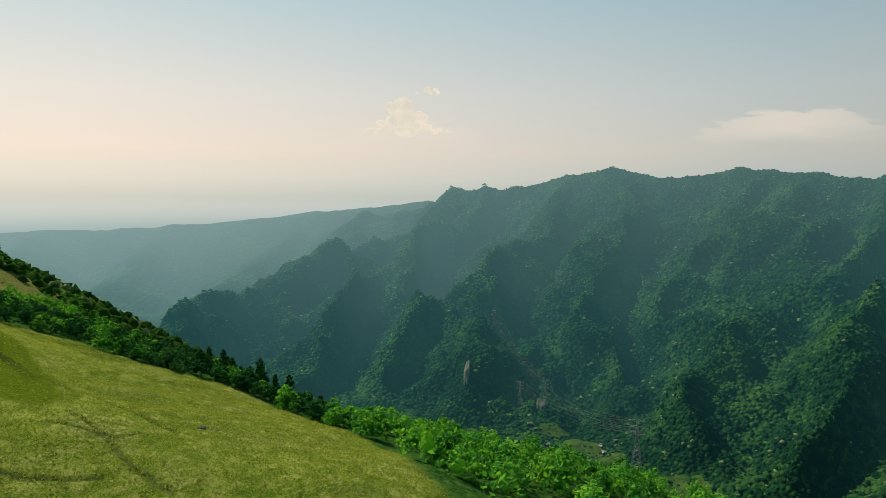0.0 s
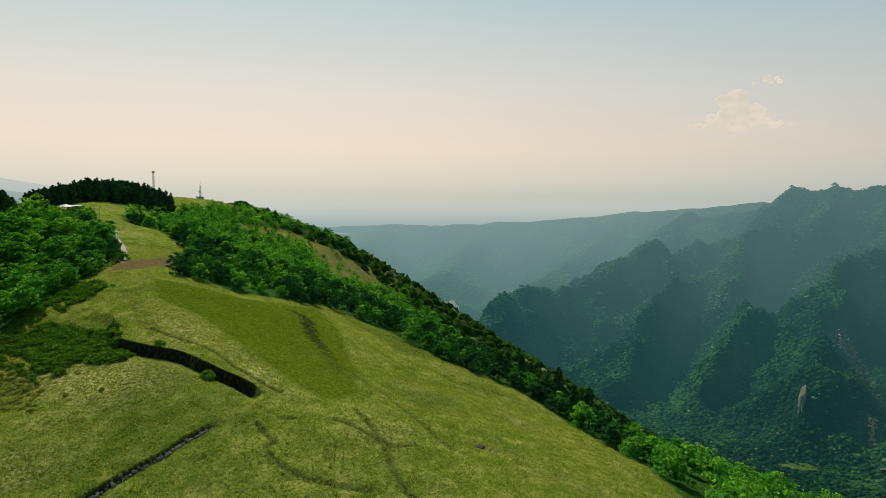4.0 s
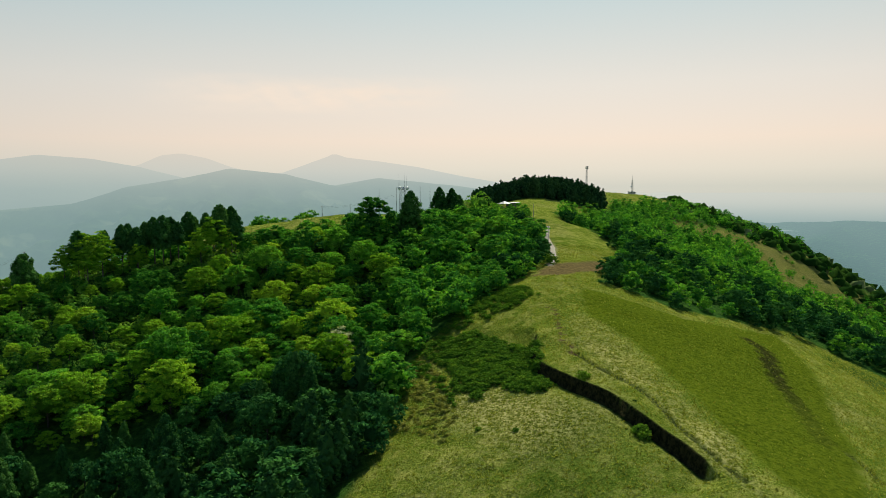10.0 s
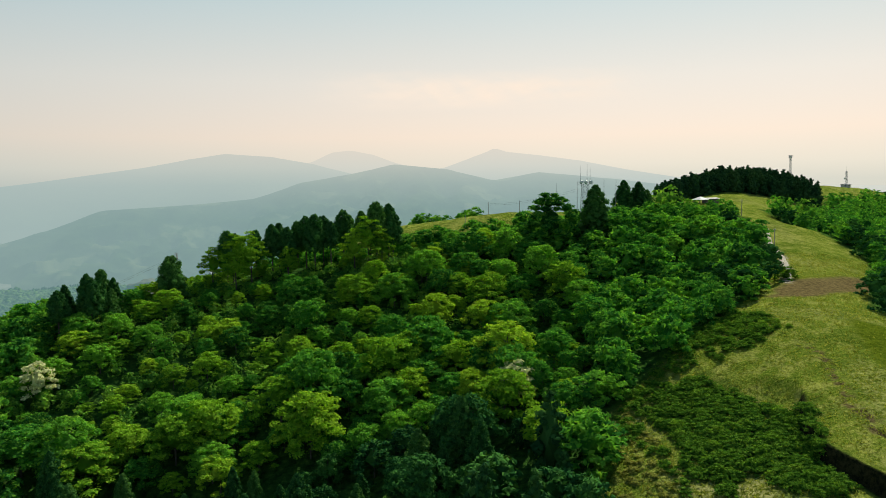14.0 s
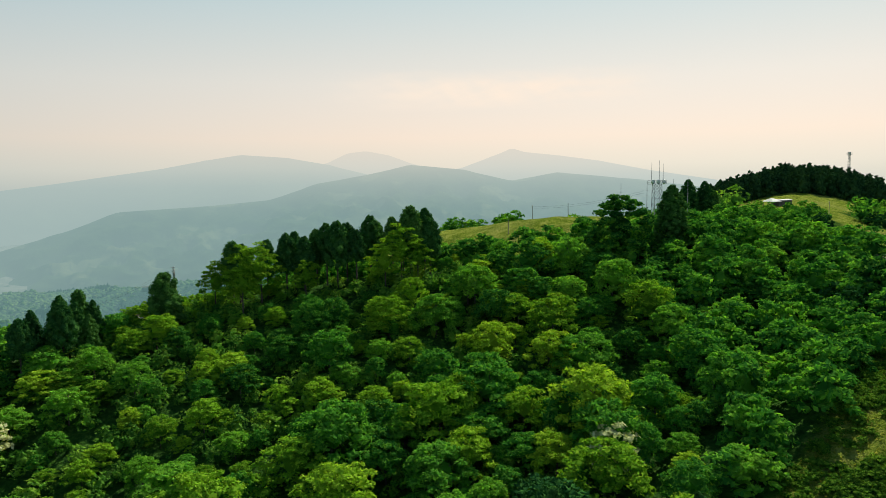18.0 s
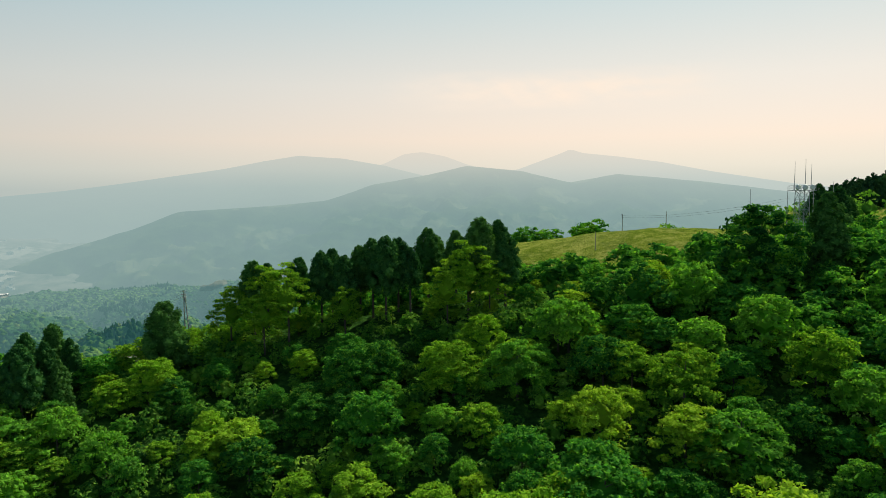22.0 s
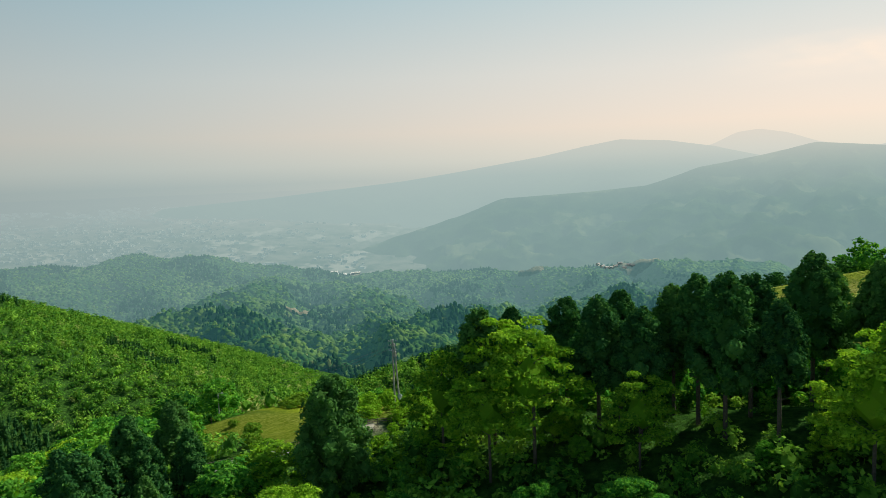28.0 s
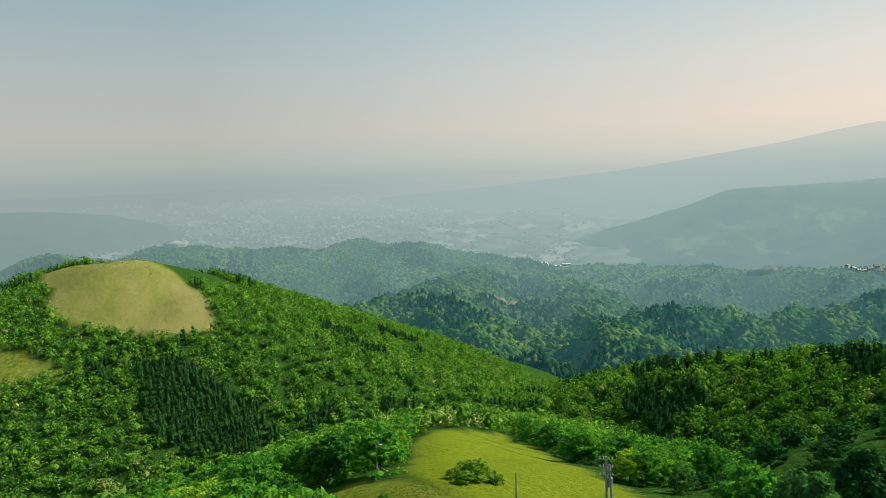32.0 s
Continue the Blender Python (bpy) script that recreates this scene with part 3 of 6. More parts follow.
def polar_sheet(centre, radii, turns, height, closed):
    r, a = np.meshgrid(radii, np.radians(turns), indexing="ij")
    x, y = centre[0] + r * np.cos(a), centre[1] + r * np.sin(a)
    n, m = r.shape
    i, j = np.meshgrid(np.arange(n - 1), np.arange(m if closed else m - 1), indexing="ij")
    k = (j + 1) % m
    faces = np.stack([i * m + j, (i + 1) * m + j, (i + 1) * m + k, i * m + k], -1).reshape(-1, 4)
    return x.ravel(), y.ravel(), height(x, y).ravel(), faces


# Ground: one sheet, fine near the pasture and coarse towards the valleys.
gx, gy, gz, gf = polar_sheet((138, 168), np.concatenate([np.arange(0.5, 120, 0.72), np.geomspace(120.8, 2300, 170)]), np.arange(0, 360, 0.5), near_height, True)
worn = sum(1 - blend(0.25, 1.15, to_line(g, gx, gy) + 0.3 * np.abs(waves(gx, gy, 9.0, 1.3))) for g in GROOVES)
gz = gz - 0.45 * np.clip(worn, 0, 1)
ground = part("ground", (np.stack([gx, gy, gz], 1), gf, True), GROUND)
tagged(ground, "rolling hill ground with pasture grass and dark forest floor", "ground", kind="structure")


def lay(name, values):
    ground.data.attributes.new(name, "FLOAT", "POINT").data.foreach_set("value", np.clip(values, 0, 1).astype(np.float32))


edge_wave = 3.0 * waves(gx, gy, 17.0, 1.3)
ragged = np.abs(edge_wave)
burnt_or_shaded = (1 - blend(1.2, 3.6, to_line(STREAK, gx + 0.3 * edge_wave, gy) + 2.2 * waves(gx, gy, 6.0, 4.0))) * (0.35 + 0.65 * blend(160, 195, gy))
# bank face darkened for its bare soil and the shade on it
bank_shade = 1 - blend(0.5, 1.1, to_line(BANK, gx + 0.45, gy))
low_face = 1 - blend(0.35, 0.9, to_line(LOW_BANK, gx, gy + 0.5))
scarred = (1 - blend(0.4, 1.8, to_line(SCAR, gx + 0.4 * edge_wave, gy))) * blend(-0.1, 0.25, waves(gx, gy, 4.0, 2.7))
lay("grass", sum(cover(p, gx + edge_wave, gy + edge_wave, 2.0) for p in GRASSLANDS) + 0.85 * cover(SCRUB, gx, gy, 12))
lay("path", 1 - blend(1.0, 1.9, np.minimum(to_line(TRACK[0:4], gx, gy), to_line(LANE, gx, gy))))
lay("soil", cover(BROWN, gx + edge_wave, gy, 1.5) + scarred + 0.3 * worn + 0.4 * cover(SCRUB, gx + 3 * edge_wave, gy, 20))
lay("burnt_or_shaded", 0.8 * burnt_or_shaded + 0.35 * scarred + 0.95 * bank_shade + 0.9 * low_face)
lay("lawn", cover(LAWN, gx + 0.35 * edge_wave, gy, 1.6) + 0.15 * cover(FIELD, gx, gy, 4) + 0.5 * cover(VERGE, gx, gy, 4))
lay("hay", cover(FIELD, gx, gy, 3) + 0.35 * cover(VERGE, gx, gy, 4))
spur_rim = 1 - blend(12, 30, to_line([(-776, 700), (-670, 680), (-690, 640), (-722, 612)], gx, gy))
lay("dry", blend(0.0, 0.7, waves(gx, gy, 60.0, 5.5)) * 0.35 * (1 - cover(FIELD, gx, gy, 4)) + cover(BARE_PATCH, gx, gy, 10) * (0.5 + 0.3 * blend(-0.2, 0.5, waves(gx, gy, 130.0, 2.0))) + 0.7 * spur_rim + 0.7 * cover(STRAW, gx + edge_wave, gy, 8)
    + 0.3 * cover(PALE_STRIP, gx + 0.3 * edge_wave, gy, 2.0) + 0.15 * cover(SCRUB, gx, gy, 15) + 0.15 * cover(VERGE, gx, gy, 4))
# Rank grass; along BANK, the grooves and SHADY it paints in shade.
lay("rank", 1 - blend(0.5, 1.2, to_line(BANK, gx + 0.5, gy)) + 0.8 * sum(cover(p, gx + edge_wave, gy + edge_wave, 2.5) for p in (RANK, UPPER_RANK, RANK_EAST)) + 0.5 * cover(DARK_PATCH, gx + edge_wave, gy + edge_wave, 5.0)
    + 0.35 * cover(SHADY, gx + edge_wave, gy, 5) + 0.9 * np.clip(worn, 0, 1))

# ---- distance: backdrops that stand behind everything else ----
EAST_CREST = [far(*p) for p in ((-35.5, 0.77, 2650), (-25.5, 1.81, 2920), (-19.5, 2.15, 3010), (-16.0, 2.63, 3100), (-12.2, 1.99, 3090), (-9.8, 1.88, 3130), (-6.5, 2.72, 3170), (-0.7, 1.6, 3260), (5.9, 0.42, 3340), (12.3, -0.83, 3500))]
EAST_SPURS = [[far(*p) for p in s] for s in (
    ((5.9, 0.19, 3290), (11.8, -2.7, 3030), (18.7, -4.84, 2760), (24.9, -8.02, 2500), (30.0, -10.33, 2290), (36, -12.5, 2100)),
    ((8.5, -2.45, 3030), (13.9, -6.79, 2620), (17.4, -10.58, 2360), (23.2, -14.15, 2100)),
    ((-6.5, 2.63, 3170), (-1.2, -3.31, 2810), (6.8, -7.74, 2390), (1.4, -12.41, 2100), (-2.3, -15.51, 1960)),
    ((-12.2, 1.99, 3090), (-8.2, -3.65, 2680), (-6.3, -6.94, 2470), (-3.4, -11.72, 2210), (-2.6, -15.47, 2010)),
    ((-16.0, 2.59, 3100), (-14.5, -2.16, 2740), (-16.6, -6.44, 2450), (-13.2, -12.84, 2140), (-8.5, -16.84, 1930)),
    ((-25.5, 1.6, 2900), (-21.0, -3.0, 2500), (-20.0, -8.0, 2150), (-16.5, -13.5, 1900)),
    ((-35.7, -1.0, 2450), (-27.0, -6.6, 2077), (-23.0, -10.5, 1966), (-19.2, -14.7, 1855), (-15.9, -17.6, 1776)))]


def ribs(x, y, size):
    """Small sharp spurs and gullies."""
    return 1 - 2 * np.abs(waves(x, y, size, 2.2))


def spurs_down(x, y):
    """Spurs that run down towards the valley."""
    a = np.arctan2(y - VIEW[1], x - VIEW[0])
    return 1 - 2 * np.abs(np.sin(a * 21 + 0.0011 * np.hypot(x - VIEW[0], y - VIEW[1]) + 2.2 * waves(x, y, 1500.0, 6.1) + 0.7 * waves(x, y, 600.0, 1.1)))


def east_height(x, y):
    parts = [tent(x, y, EAST_CREST, 0.68, 30)] + [tent(x, y, s, 0.72, 12) for s in EAST_SPURS] + [np.full(np.shape(x), -545.0)]
    z = smax(parts, 8.0)
    return z + 58 * blend(-540, -450, z) * blend(260, 60, z) * (0.35 * ribs(x, y, 640.0) + 0.22 * ribs(x, y, 270.0) + 0.8 * spurs_down(x, y)) + 7 * waves(x, y, 160.0) - 20 * blend(-540, -450, z)


def landform(name, height, radii, turns, material, label, category="mountain"):
    x, y, z, f = polar_sheet(VIEW, radii, turns, height, False)
    ob = part(name, (np.stack([x, y, z], 1), f, True), material)
    return tagged(ob, label, category, kind="structure")


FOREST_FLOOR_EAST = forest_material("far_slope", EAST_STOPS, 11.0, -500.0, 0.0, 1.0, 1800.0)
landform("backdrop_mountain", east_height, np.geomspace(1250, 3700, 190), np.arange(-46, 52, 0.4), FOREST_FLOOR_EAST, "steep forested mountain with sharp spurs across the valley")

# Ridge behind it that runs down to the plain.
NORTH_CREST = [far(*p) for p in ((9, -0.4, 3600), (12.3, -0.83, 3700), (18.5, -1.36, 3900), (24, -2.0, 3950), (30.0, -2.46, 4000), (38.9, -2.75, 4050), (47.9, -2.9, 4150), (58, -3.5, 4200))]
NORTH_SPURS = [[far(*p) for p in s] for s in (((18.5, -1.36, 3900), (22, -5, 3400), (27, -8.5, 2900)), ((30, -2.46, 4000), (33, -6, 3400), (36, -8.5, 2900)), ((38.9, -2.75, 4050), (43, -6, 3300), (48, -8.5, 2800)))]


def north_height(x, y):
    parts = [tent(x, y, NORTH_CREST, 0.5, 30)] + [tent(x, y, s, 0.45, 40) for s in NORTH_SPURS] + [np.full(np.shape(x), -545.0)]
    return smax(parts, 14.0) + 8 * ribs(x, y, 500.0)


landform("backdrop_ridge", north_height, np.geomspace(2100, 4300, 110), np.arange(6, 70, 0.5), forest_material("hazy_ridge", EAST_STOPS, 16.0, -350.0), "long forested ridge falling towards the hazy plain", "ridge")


# Plain to the north and west, rising to the horizon line.
def plain_height(x, y):
    r = np.hypot(x - VIEW[0], y - VIEW[1])
    return np.interp(r, (2400, 2900, 3300, 3700, 4100, 4500, 4950), (-420, -330, -255, -180, -110, -30, 55)) + 4 * waves(x, y, 300.0)


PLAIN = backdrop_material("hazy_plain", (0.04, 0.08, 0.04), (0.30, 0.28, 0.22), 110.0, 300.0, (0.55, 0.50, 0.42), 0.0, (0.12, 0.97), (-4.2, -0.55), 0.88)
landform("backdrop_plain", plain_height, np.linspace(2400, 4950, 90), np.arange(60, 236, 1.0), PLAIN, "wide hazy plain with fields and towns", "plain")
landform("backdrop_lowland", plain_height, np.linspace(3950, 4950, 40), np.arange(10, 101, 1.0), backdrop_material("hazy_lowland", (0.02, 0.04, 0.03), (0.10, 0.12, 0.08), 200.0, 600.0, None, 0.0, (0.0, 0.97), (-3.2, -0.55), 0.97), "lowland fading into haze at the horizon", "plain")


def range_of(name, crest, slope, depth, more, label, patch=200.0, rough=10.0, spots=None, low=0.0, pale=(0.0, 0.0)):
    pts = [far(*p) for p in crest]
    turns = [p[0] for p in crest]
    dist = min(p[2] for p in crest)
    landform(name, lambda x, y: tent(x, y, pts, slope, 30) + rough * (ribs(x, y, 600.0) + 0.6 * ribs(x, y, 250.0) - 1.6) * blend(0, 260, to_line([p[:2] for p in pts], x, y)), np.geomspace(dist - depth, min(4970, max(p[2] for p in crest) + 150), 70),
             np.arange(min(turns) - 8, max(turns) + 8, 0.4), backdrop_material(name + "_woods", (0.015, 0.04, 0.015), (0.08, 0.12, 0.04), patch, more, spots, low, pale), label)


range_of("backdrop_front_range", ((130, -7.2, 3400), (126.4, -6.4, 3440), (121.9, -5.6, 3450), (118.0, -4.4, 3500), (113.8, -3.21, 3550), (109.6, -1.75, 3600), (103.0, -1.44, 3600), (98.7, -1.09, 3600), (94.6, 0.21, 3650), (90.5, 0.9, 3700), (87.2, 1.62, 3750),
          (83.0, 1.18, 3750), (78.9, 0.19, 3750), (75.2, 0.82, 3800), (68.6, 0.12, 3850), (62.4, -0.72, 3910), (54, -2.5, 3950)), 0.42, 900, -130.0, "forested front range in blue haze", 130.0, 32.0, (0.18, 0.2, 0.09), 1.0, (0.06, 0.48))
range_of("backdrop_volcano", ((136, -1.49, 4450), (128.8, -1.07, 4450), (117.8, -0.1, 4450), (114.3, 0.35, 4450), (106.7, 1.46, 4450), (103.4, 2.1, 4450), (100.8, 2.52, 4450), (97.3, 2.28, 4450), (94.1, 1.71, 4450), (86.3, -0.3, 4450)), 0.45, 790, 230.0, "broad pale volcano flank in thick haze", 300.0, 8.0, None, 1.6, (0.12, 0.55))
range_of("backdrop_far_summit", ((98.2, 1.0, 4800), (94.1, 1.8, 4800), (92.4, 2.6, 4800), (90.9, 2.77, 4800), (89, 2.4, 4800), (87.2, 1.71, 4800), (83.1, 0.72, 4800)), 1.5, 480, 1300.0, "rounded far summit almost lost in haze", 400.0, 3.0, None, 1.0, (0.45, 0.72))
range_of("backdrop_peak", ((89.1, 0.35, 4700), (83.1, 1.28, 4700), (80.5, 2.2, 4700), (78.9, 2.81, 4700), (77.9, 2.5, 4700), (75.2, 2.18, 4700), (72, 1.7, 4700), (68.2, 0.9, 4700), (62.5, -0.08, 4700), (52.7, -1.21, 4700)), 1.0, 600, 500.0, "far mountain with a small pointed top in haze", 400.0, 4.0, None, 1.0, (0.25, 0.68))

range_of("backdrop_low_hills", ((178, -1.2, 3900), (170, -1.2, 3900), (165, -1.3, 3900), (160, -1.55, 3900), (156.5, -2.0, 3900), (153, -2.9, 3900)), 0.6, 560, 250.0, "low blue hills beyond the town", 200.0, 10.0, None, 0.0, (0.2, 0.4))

# Wooded hills and side valleys to the north-west.
WEST_RIDGES = [[far(*p) for p in s] for s in (
    ((155.0, -5.28, 2900), (152.2, -4.3, 2900), (147.4, -5.06, 2900), (141.4, -5.41, 2900), (137.9, -4.8, 2950), (133.4, -5.24, 2900), (128.4, -6.29, 2850), (121.7, -7.3, 2750), (115.3, -7.31, 2700), (107.5, -7.59, 2600), (100.1, -6.95, 2500), (90, -7.0, 2500)),
    ((140.5, -12.6, 1500), (137, -10.6, 1750), (133.5, -9.5, 1950), (130, -8.6, 2250), (128, -7.3, 2600)),
    ((134.2, -9.6, 1930), (130.5, -10.4, 1800), (127.4, -12.2, 1650), (124.5, -14.5, 1450)),
    ((118.7, -12.6, 1550), (112.8, -10.9, 1800), (107.2, -10.9, 1860), (100.0, -9.31, 1960), (92, -9, 2050)),
    ((123.5, -8.0, 2550), (119.5, -9.6, 2200), (118.2, -12.2, 1750)),
    ((150, -6.5, 2700), (147, -9, 2200), (146, -11.5, 1800)),
    ((160, -4.5, 2900), (158, -7, 2300), (154, -10, 1700)))]


def west_height(x, y):
    parts = [tent(x, y, s, 0.42, 45) for s in WEST_RIDGES] + [np.full(np.shape(x), -345.0)]
    return smax(parts, 16.0) + (52 * ribs(x, y, 680.0) + 26 * ribs(x, y, 290.0) - 38) * (1 - 0.75 * blend(2200, 2700, np.hypot(x - VIEW[0], y - VIEW[1])))


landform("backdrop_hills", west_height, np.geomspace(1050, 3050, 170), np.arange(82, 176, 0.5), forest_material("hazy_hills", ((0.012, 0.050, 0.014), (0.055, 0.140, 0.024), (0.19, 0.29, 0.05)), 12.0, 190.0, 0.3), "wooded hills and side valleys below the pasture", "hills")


# ---- woods ----
def dome_crowns(x, y, z, width, tall, seed):
    """Rounded crowns of 15 faces each, all uneven, in one mesh."""
    r = np.random.default_rng(seed)
    n = len(x)
    a = np.arange(5) * 2 * math.pi / 5
    unit = np.concatenate([[[0, 0, 1]], np.stack([0.72 * np.cos(a), 0.72 * np.sin(a), 0 * a + 0.62], 1), np.stack([np.cos(a + 0.6), np.sin(a + 0.6), 0 * a], 1)])
    v = unit[None] * np.stack([width, width, tall], 1)[:, None]
    v = v * (1 + 0.30 * r.standard_normal((n, 11, 1)).clip(-1.5, 1.5))
    s = r.random(n) * 6.28
    c, d = np.cos(s)[:, None], np.sin(s)[:, None]
    v = np.stack([v[..., 0] * c - v[..., 1] * d, v[..., 0] * d + v[..., 1] * c, v[..., 2]], -1) + np.stack([x, y, z], 1)[:, None]
    f = [(0, 1 + i, 1 + (i + 1) % 5) for i in range(5)]
    for i in range(5):
        j = (i + 1) % 5
        f += [(1 + i, 6 + i, 1 + j), (6 + i, 6 + j, 1 + j)]
    f = np.array(f)[None] + (np.arange(n) * 11)[:, None, None]
    return v.reshape(-1, 3), f.reshape(-1, 3)


def sown(x0, x1, y0, y1, gap, seed, shake=0.45):
    """Places on a shaken grid."""
    r = np.random.default_rng(seed)
    x, y = np.meshgrid(np.arange(x0, x1, gap), np.arange(y0, y1, gap))
    x, y = x.ravel(), y.ravel()
    return x + r.uniform(-shake, shake, len(x)) * gap, y + r.uniform(-shake, shake, len(x)) * gap


def sown_ring(r0, r1, t0, t1, gap0, gap1, seed):
    """Places over a sector, thinner further out."""
    r = np.random.default_rng(seed)
    n = int(radians(t1 - t0) * (r1 ** 2 - r0 ** 2) / 2 / (0.5 * (gap0 + gap1)) ** 2)
    d, a = np.sqrt(r.uniform(r0 ** 2, r1 ** 2, n)), np.radians(r.uniform(t0, t1, n))
    return VIEW[0] + d * np.cos(a), VIEW[1] + d * np.sin(a)


def woods(name, xy, height, material, width, seed, label, keep=None, sink=0.0, flat=(0.55, 1.0)):
    x, y = xy
    z = height(x, y)
    if keep is not None:
        k = keep(x, y, z)
        x, y, z = x[k], y[k], z[k]
    r = np.random.default_rng(seed + 50)
    w = width * r.uniform(0.6, 1.15, len(x))
    ob = part(name, (*dome_crowns(x, y, z - sink, w, w * r.uniform(*flat, len(x)), seed), True), material)
    return tagged(ob, label, "forest", kind="stuff")


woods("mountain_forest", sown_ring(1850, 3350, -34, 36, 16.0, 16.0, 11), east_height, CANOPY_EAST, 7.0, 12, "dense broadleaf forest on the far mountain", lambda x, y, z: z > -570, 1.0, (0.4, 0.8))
# Lower spurs: shade is put into the canopy colour.
woods("mountain_forest", sown_ring(1250, 1900, -34, 40, 13.0, 13.0, 17), east_height, CANOPY_SHADED, 6.4, 18, "dense broadleaf forest on the mountain's lower spurs", lambda x, y, z: z > -570, 1.0, (0.5, 0.9))


GLADES = [(*far(turn, 0, away)[:2], wide) for turn, away, wide in ((132.7, 1965, 75), (104.0, 2000, 60), (99.6, 2480, 80), (126.0, 2150, 45), (107.5, 2560, 50))]


def glade(x, y):
    return sum((np.hypot(x - gx_, y - gy_) < w_).astype(int) for gx_, gy_, w_ in GLADES) > 0


def cedar_stand(x, y):
    return waves(x, y, 520.0, 3.3) > 0.26


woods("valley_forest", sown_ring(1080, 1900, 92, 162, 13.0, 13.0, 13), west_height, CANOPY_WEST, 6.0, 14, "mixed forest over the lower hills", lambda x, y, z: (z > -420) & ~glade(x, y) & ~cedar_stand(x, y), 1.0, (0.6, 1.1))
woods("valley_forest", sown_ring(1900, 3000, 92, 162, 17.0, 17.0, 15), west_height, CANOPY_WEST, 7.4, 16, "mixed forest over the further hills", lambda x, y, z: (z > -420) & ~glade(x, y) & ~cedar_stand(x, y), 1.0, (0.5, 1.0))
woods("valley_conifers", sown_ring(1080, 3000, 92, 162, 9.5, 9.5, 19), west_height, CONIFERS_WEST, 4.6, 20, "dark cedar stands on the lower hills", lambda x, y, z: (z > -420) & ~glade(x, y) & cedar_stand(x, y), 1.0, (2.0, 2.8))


# Broadleaf and cedar trees of the hollow, one by one.
# a many-sided solid of twelve four-cornered faces: the dense inside of a clump of leaves
SOLID = np.array([(x, y, z) for x in (-1, 1) for y in (-1, 1) for z in (-1, 1)] + [(2, 0, 0), (-2, 0, 0), (0, 2, 0), (0, -2, 0), (0, 0, 2), (0, 0, -2)], float) / 1.85
SOLID_FACES = []
for axis, (i, j) in itertools.product(range(3), itertools.product((-1, 1), (-1, 1))):
    # the two corners of the cube along one edge, and the two tips beside it
    b, c = [k for k in range(3) if k != axis]
    ends = [next(n for n in range(8) if SOLID[n][axis] * e > 0 and SOLID[n][b] * i > 0 and SOLID[n][c] * j > 0) for e in (-1, 1)]
    tips = [8 + 2 * b + (i < 0), 8 + 2 * c + (j < 0)]
    SOLID_FACES.append((ends[0], tips[0], ends[1], tips[1]))
SOLID_FACES = np.array(SOLID_FACES)


def clumps_of(centres, radii, outs, count, size, seed, flat=0.6, core=0.7, up=0.55, stray=0.75):
    """Rounded clumps: leaves laid over a dome, looking outwards, round a dense inside."""
    r = np.random.default_rng(seed)
    n = len(centres)
    axis = outs + np.array([0, 0, up])
    axis /= np.linalg.norm(axis, axis=1, keepdims=True) + 1e-6
    d = r.standard_normal((n, count, 3))
    d /= np.linalg.norm(d, axis=2, keepdims=True)
    d = d + 0.62 * axis[:, None]
    d /= np.linalg.norm(d, axis=2, keepdims=True)
    c = (centres[:, None] + d * radii[:, None, None] * np.array([1, 1, flat]) * r.uniform(0.74, 1.16, (n, count, 1))).reshape(-1, 3)
    m = len(c)
    nrm = (d * np.array([1, 1, 1 / flat])).reshape(-1, 3)
    nrm /= np.linalg.norm(nrm, axis=1, keepdims=True)
    nrm = nrm + stray * r.standard_normal((m, 3)) + [0, 0, 0.75]
    nrm /= np.linalg.norm(nrm, axis=1, keepdims=True)
    t = np.cross(nrm, r.standard_normal((m, 3)))
    t /= np.linalg.norm(t, axis=1, keepdims=True) + 1e-6
    b = np.cross(nrm, t)
    s = size * r.uniform(0.6, 1.3, (m, 1))
    v = np.stack([c + t * s, c + b * s * 0.62 - nrm * s * 0.2, c - t * s, c - b * s * 0.62 - nrm * s * 0.2], 1).reshape(-1, 3)
    f = np.arange(m * 4).reshape(-1, 4)
    if core:
        body = SOLID[None] * (radii[:, None, None] * core * np.array([1, 1, flat])) * r.uniform(0.85, 1.1, (n, 14, 1)) + centres[:, None]
        inner = SOLID_FACES[None] + (len(v) + np.arange(n) * 14)[:, None, None]
        v, f = np.concatenate([v, body.reshape(-1, 3)]), np.concatenate([f, inner.reshape(-1, 4)])
    return v, f


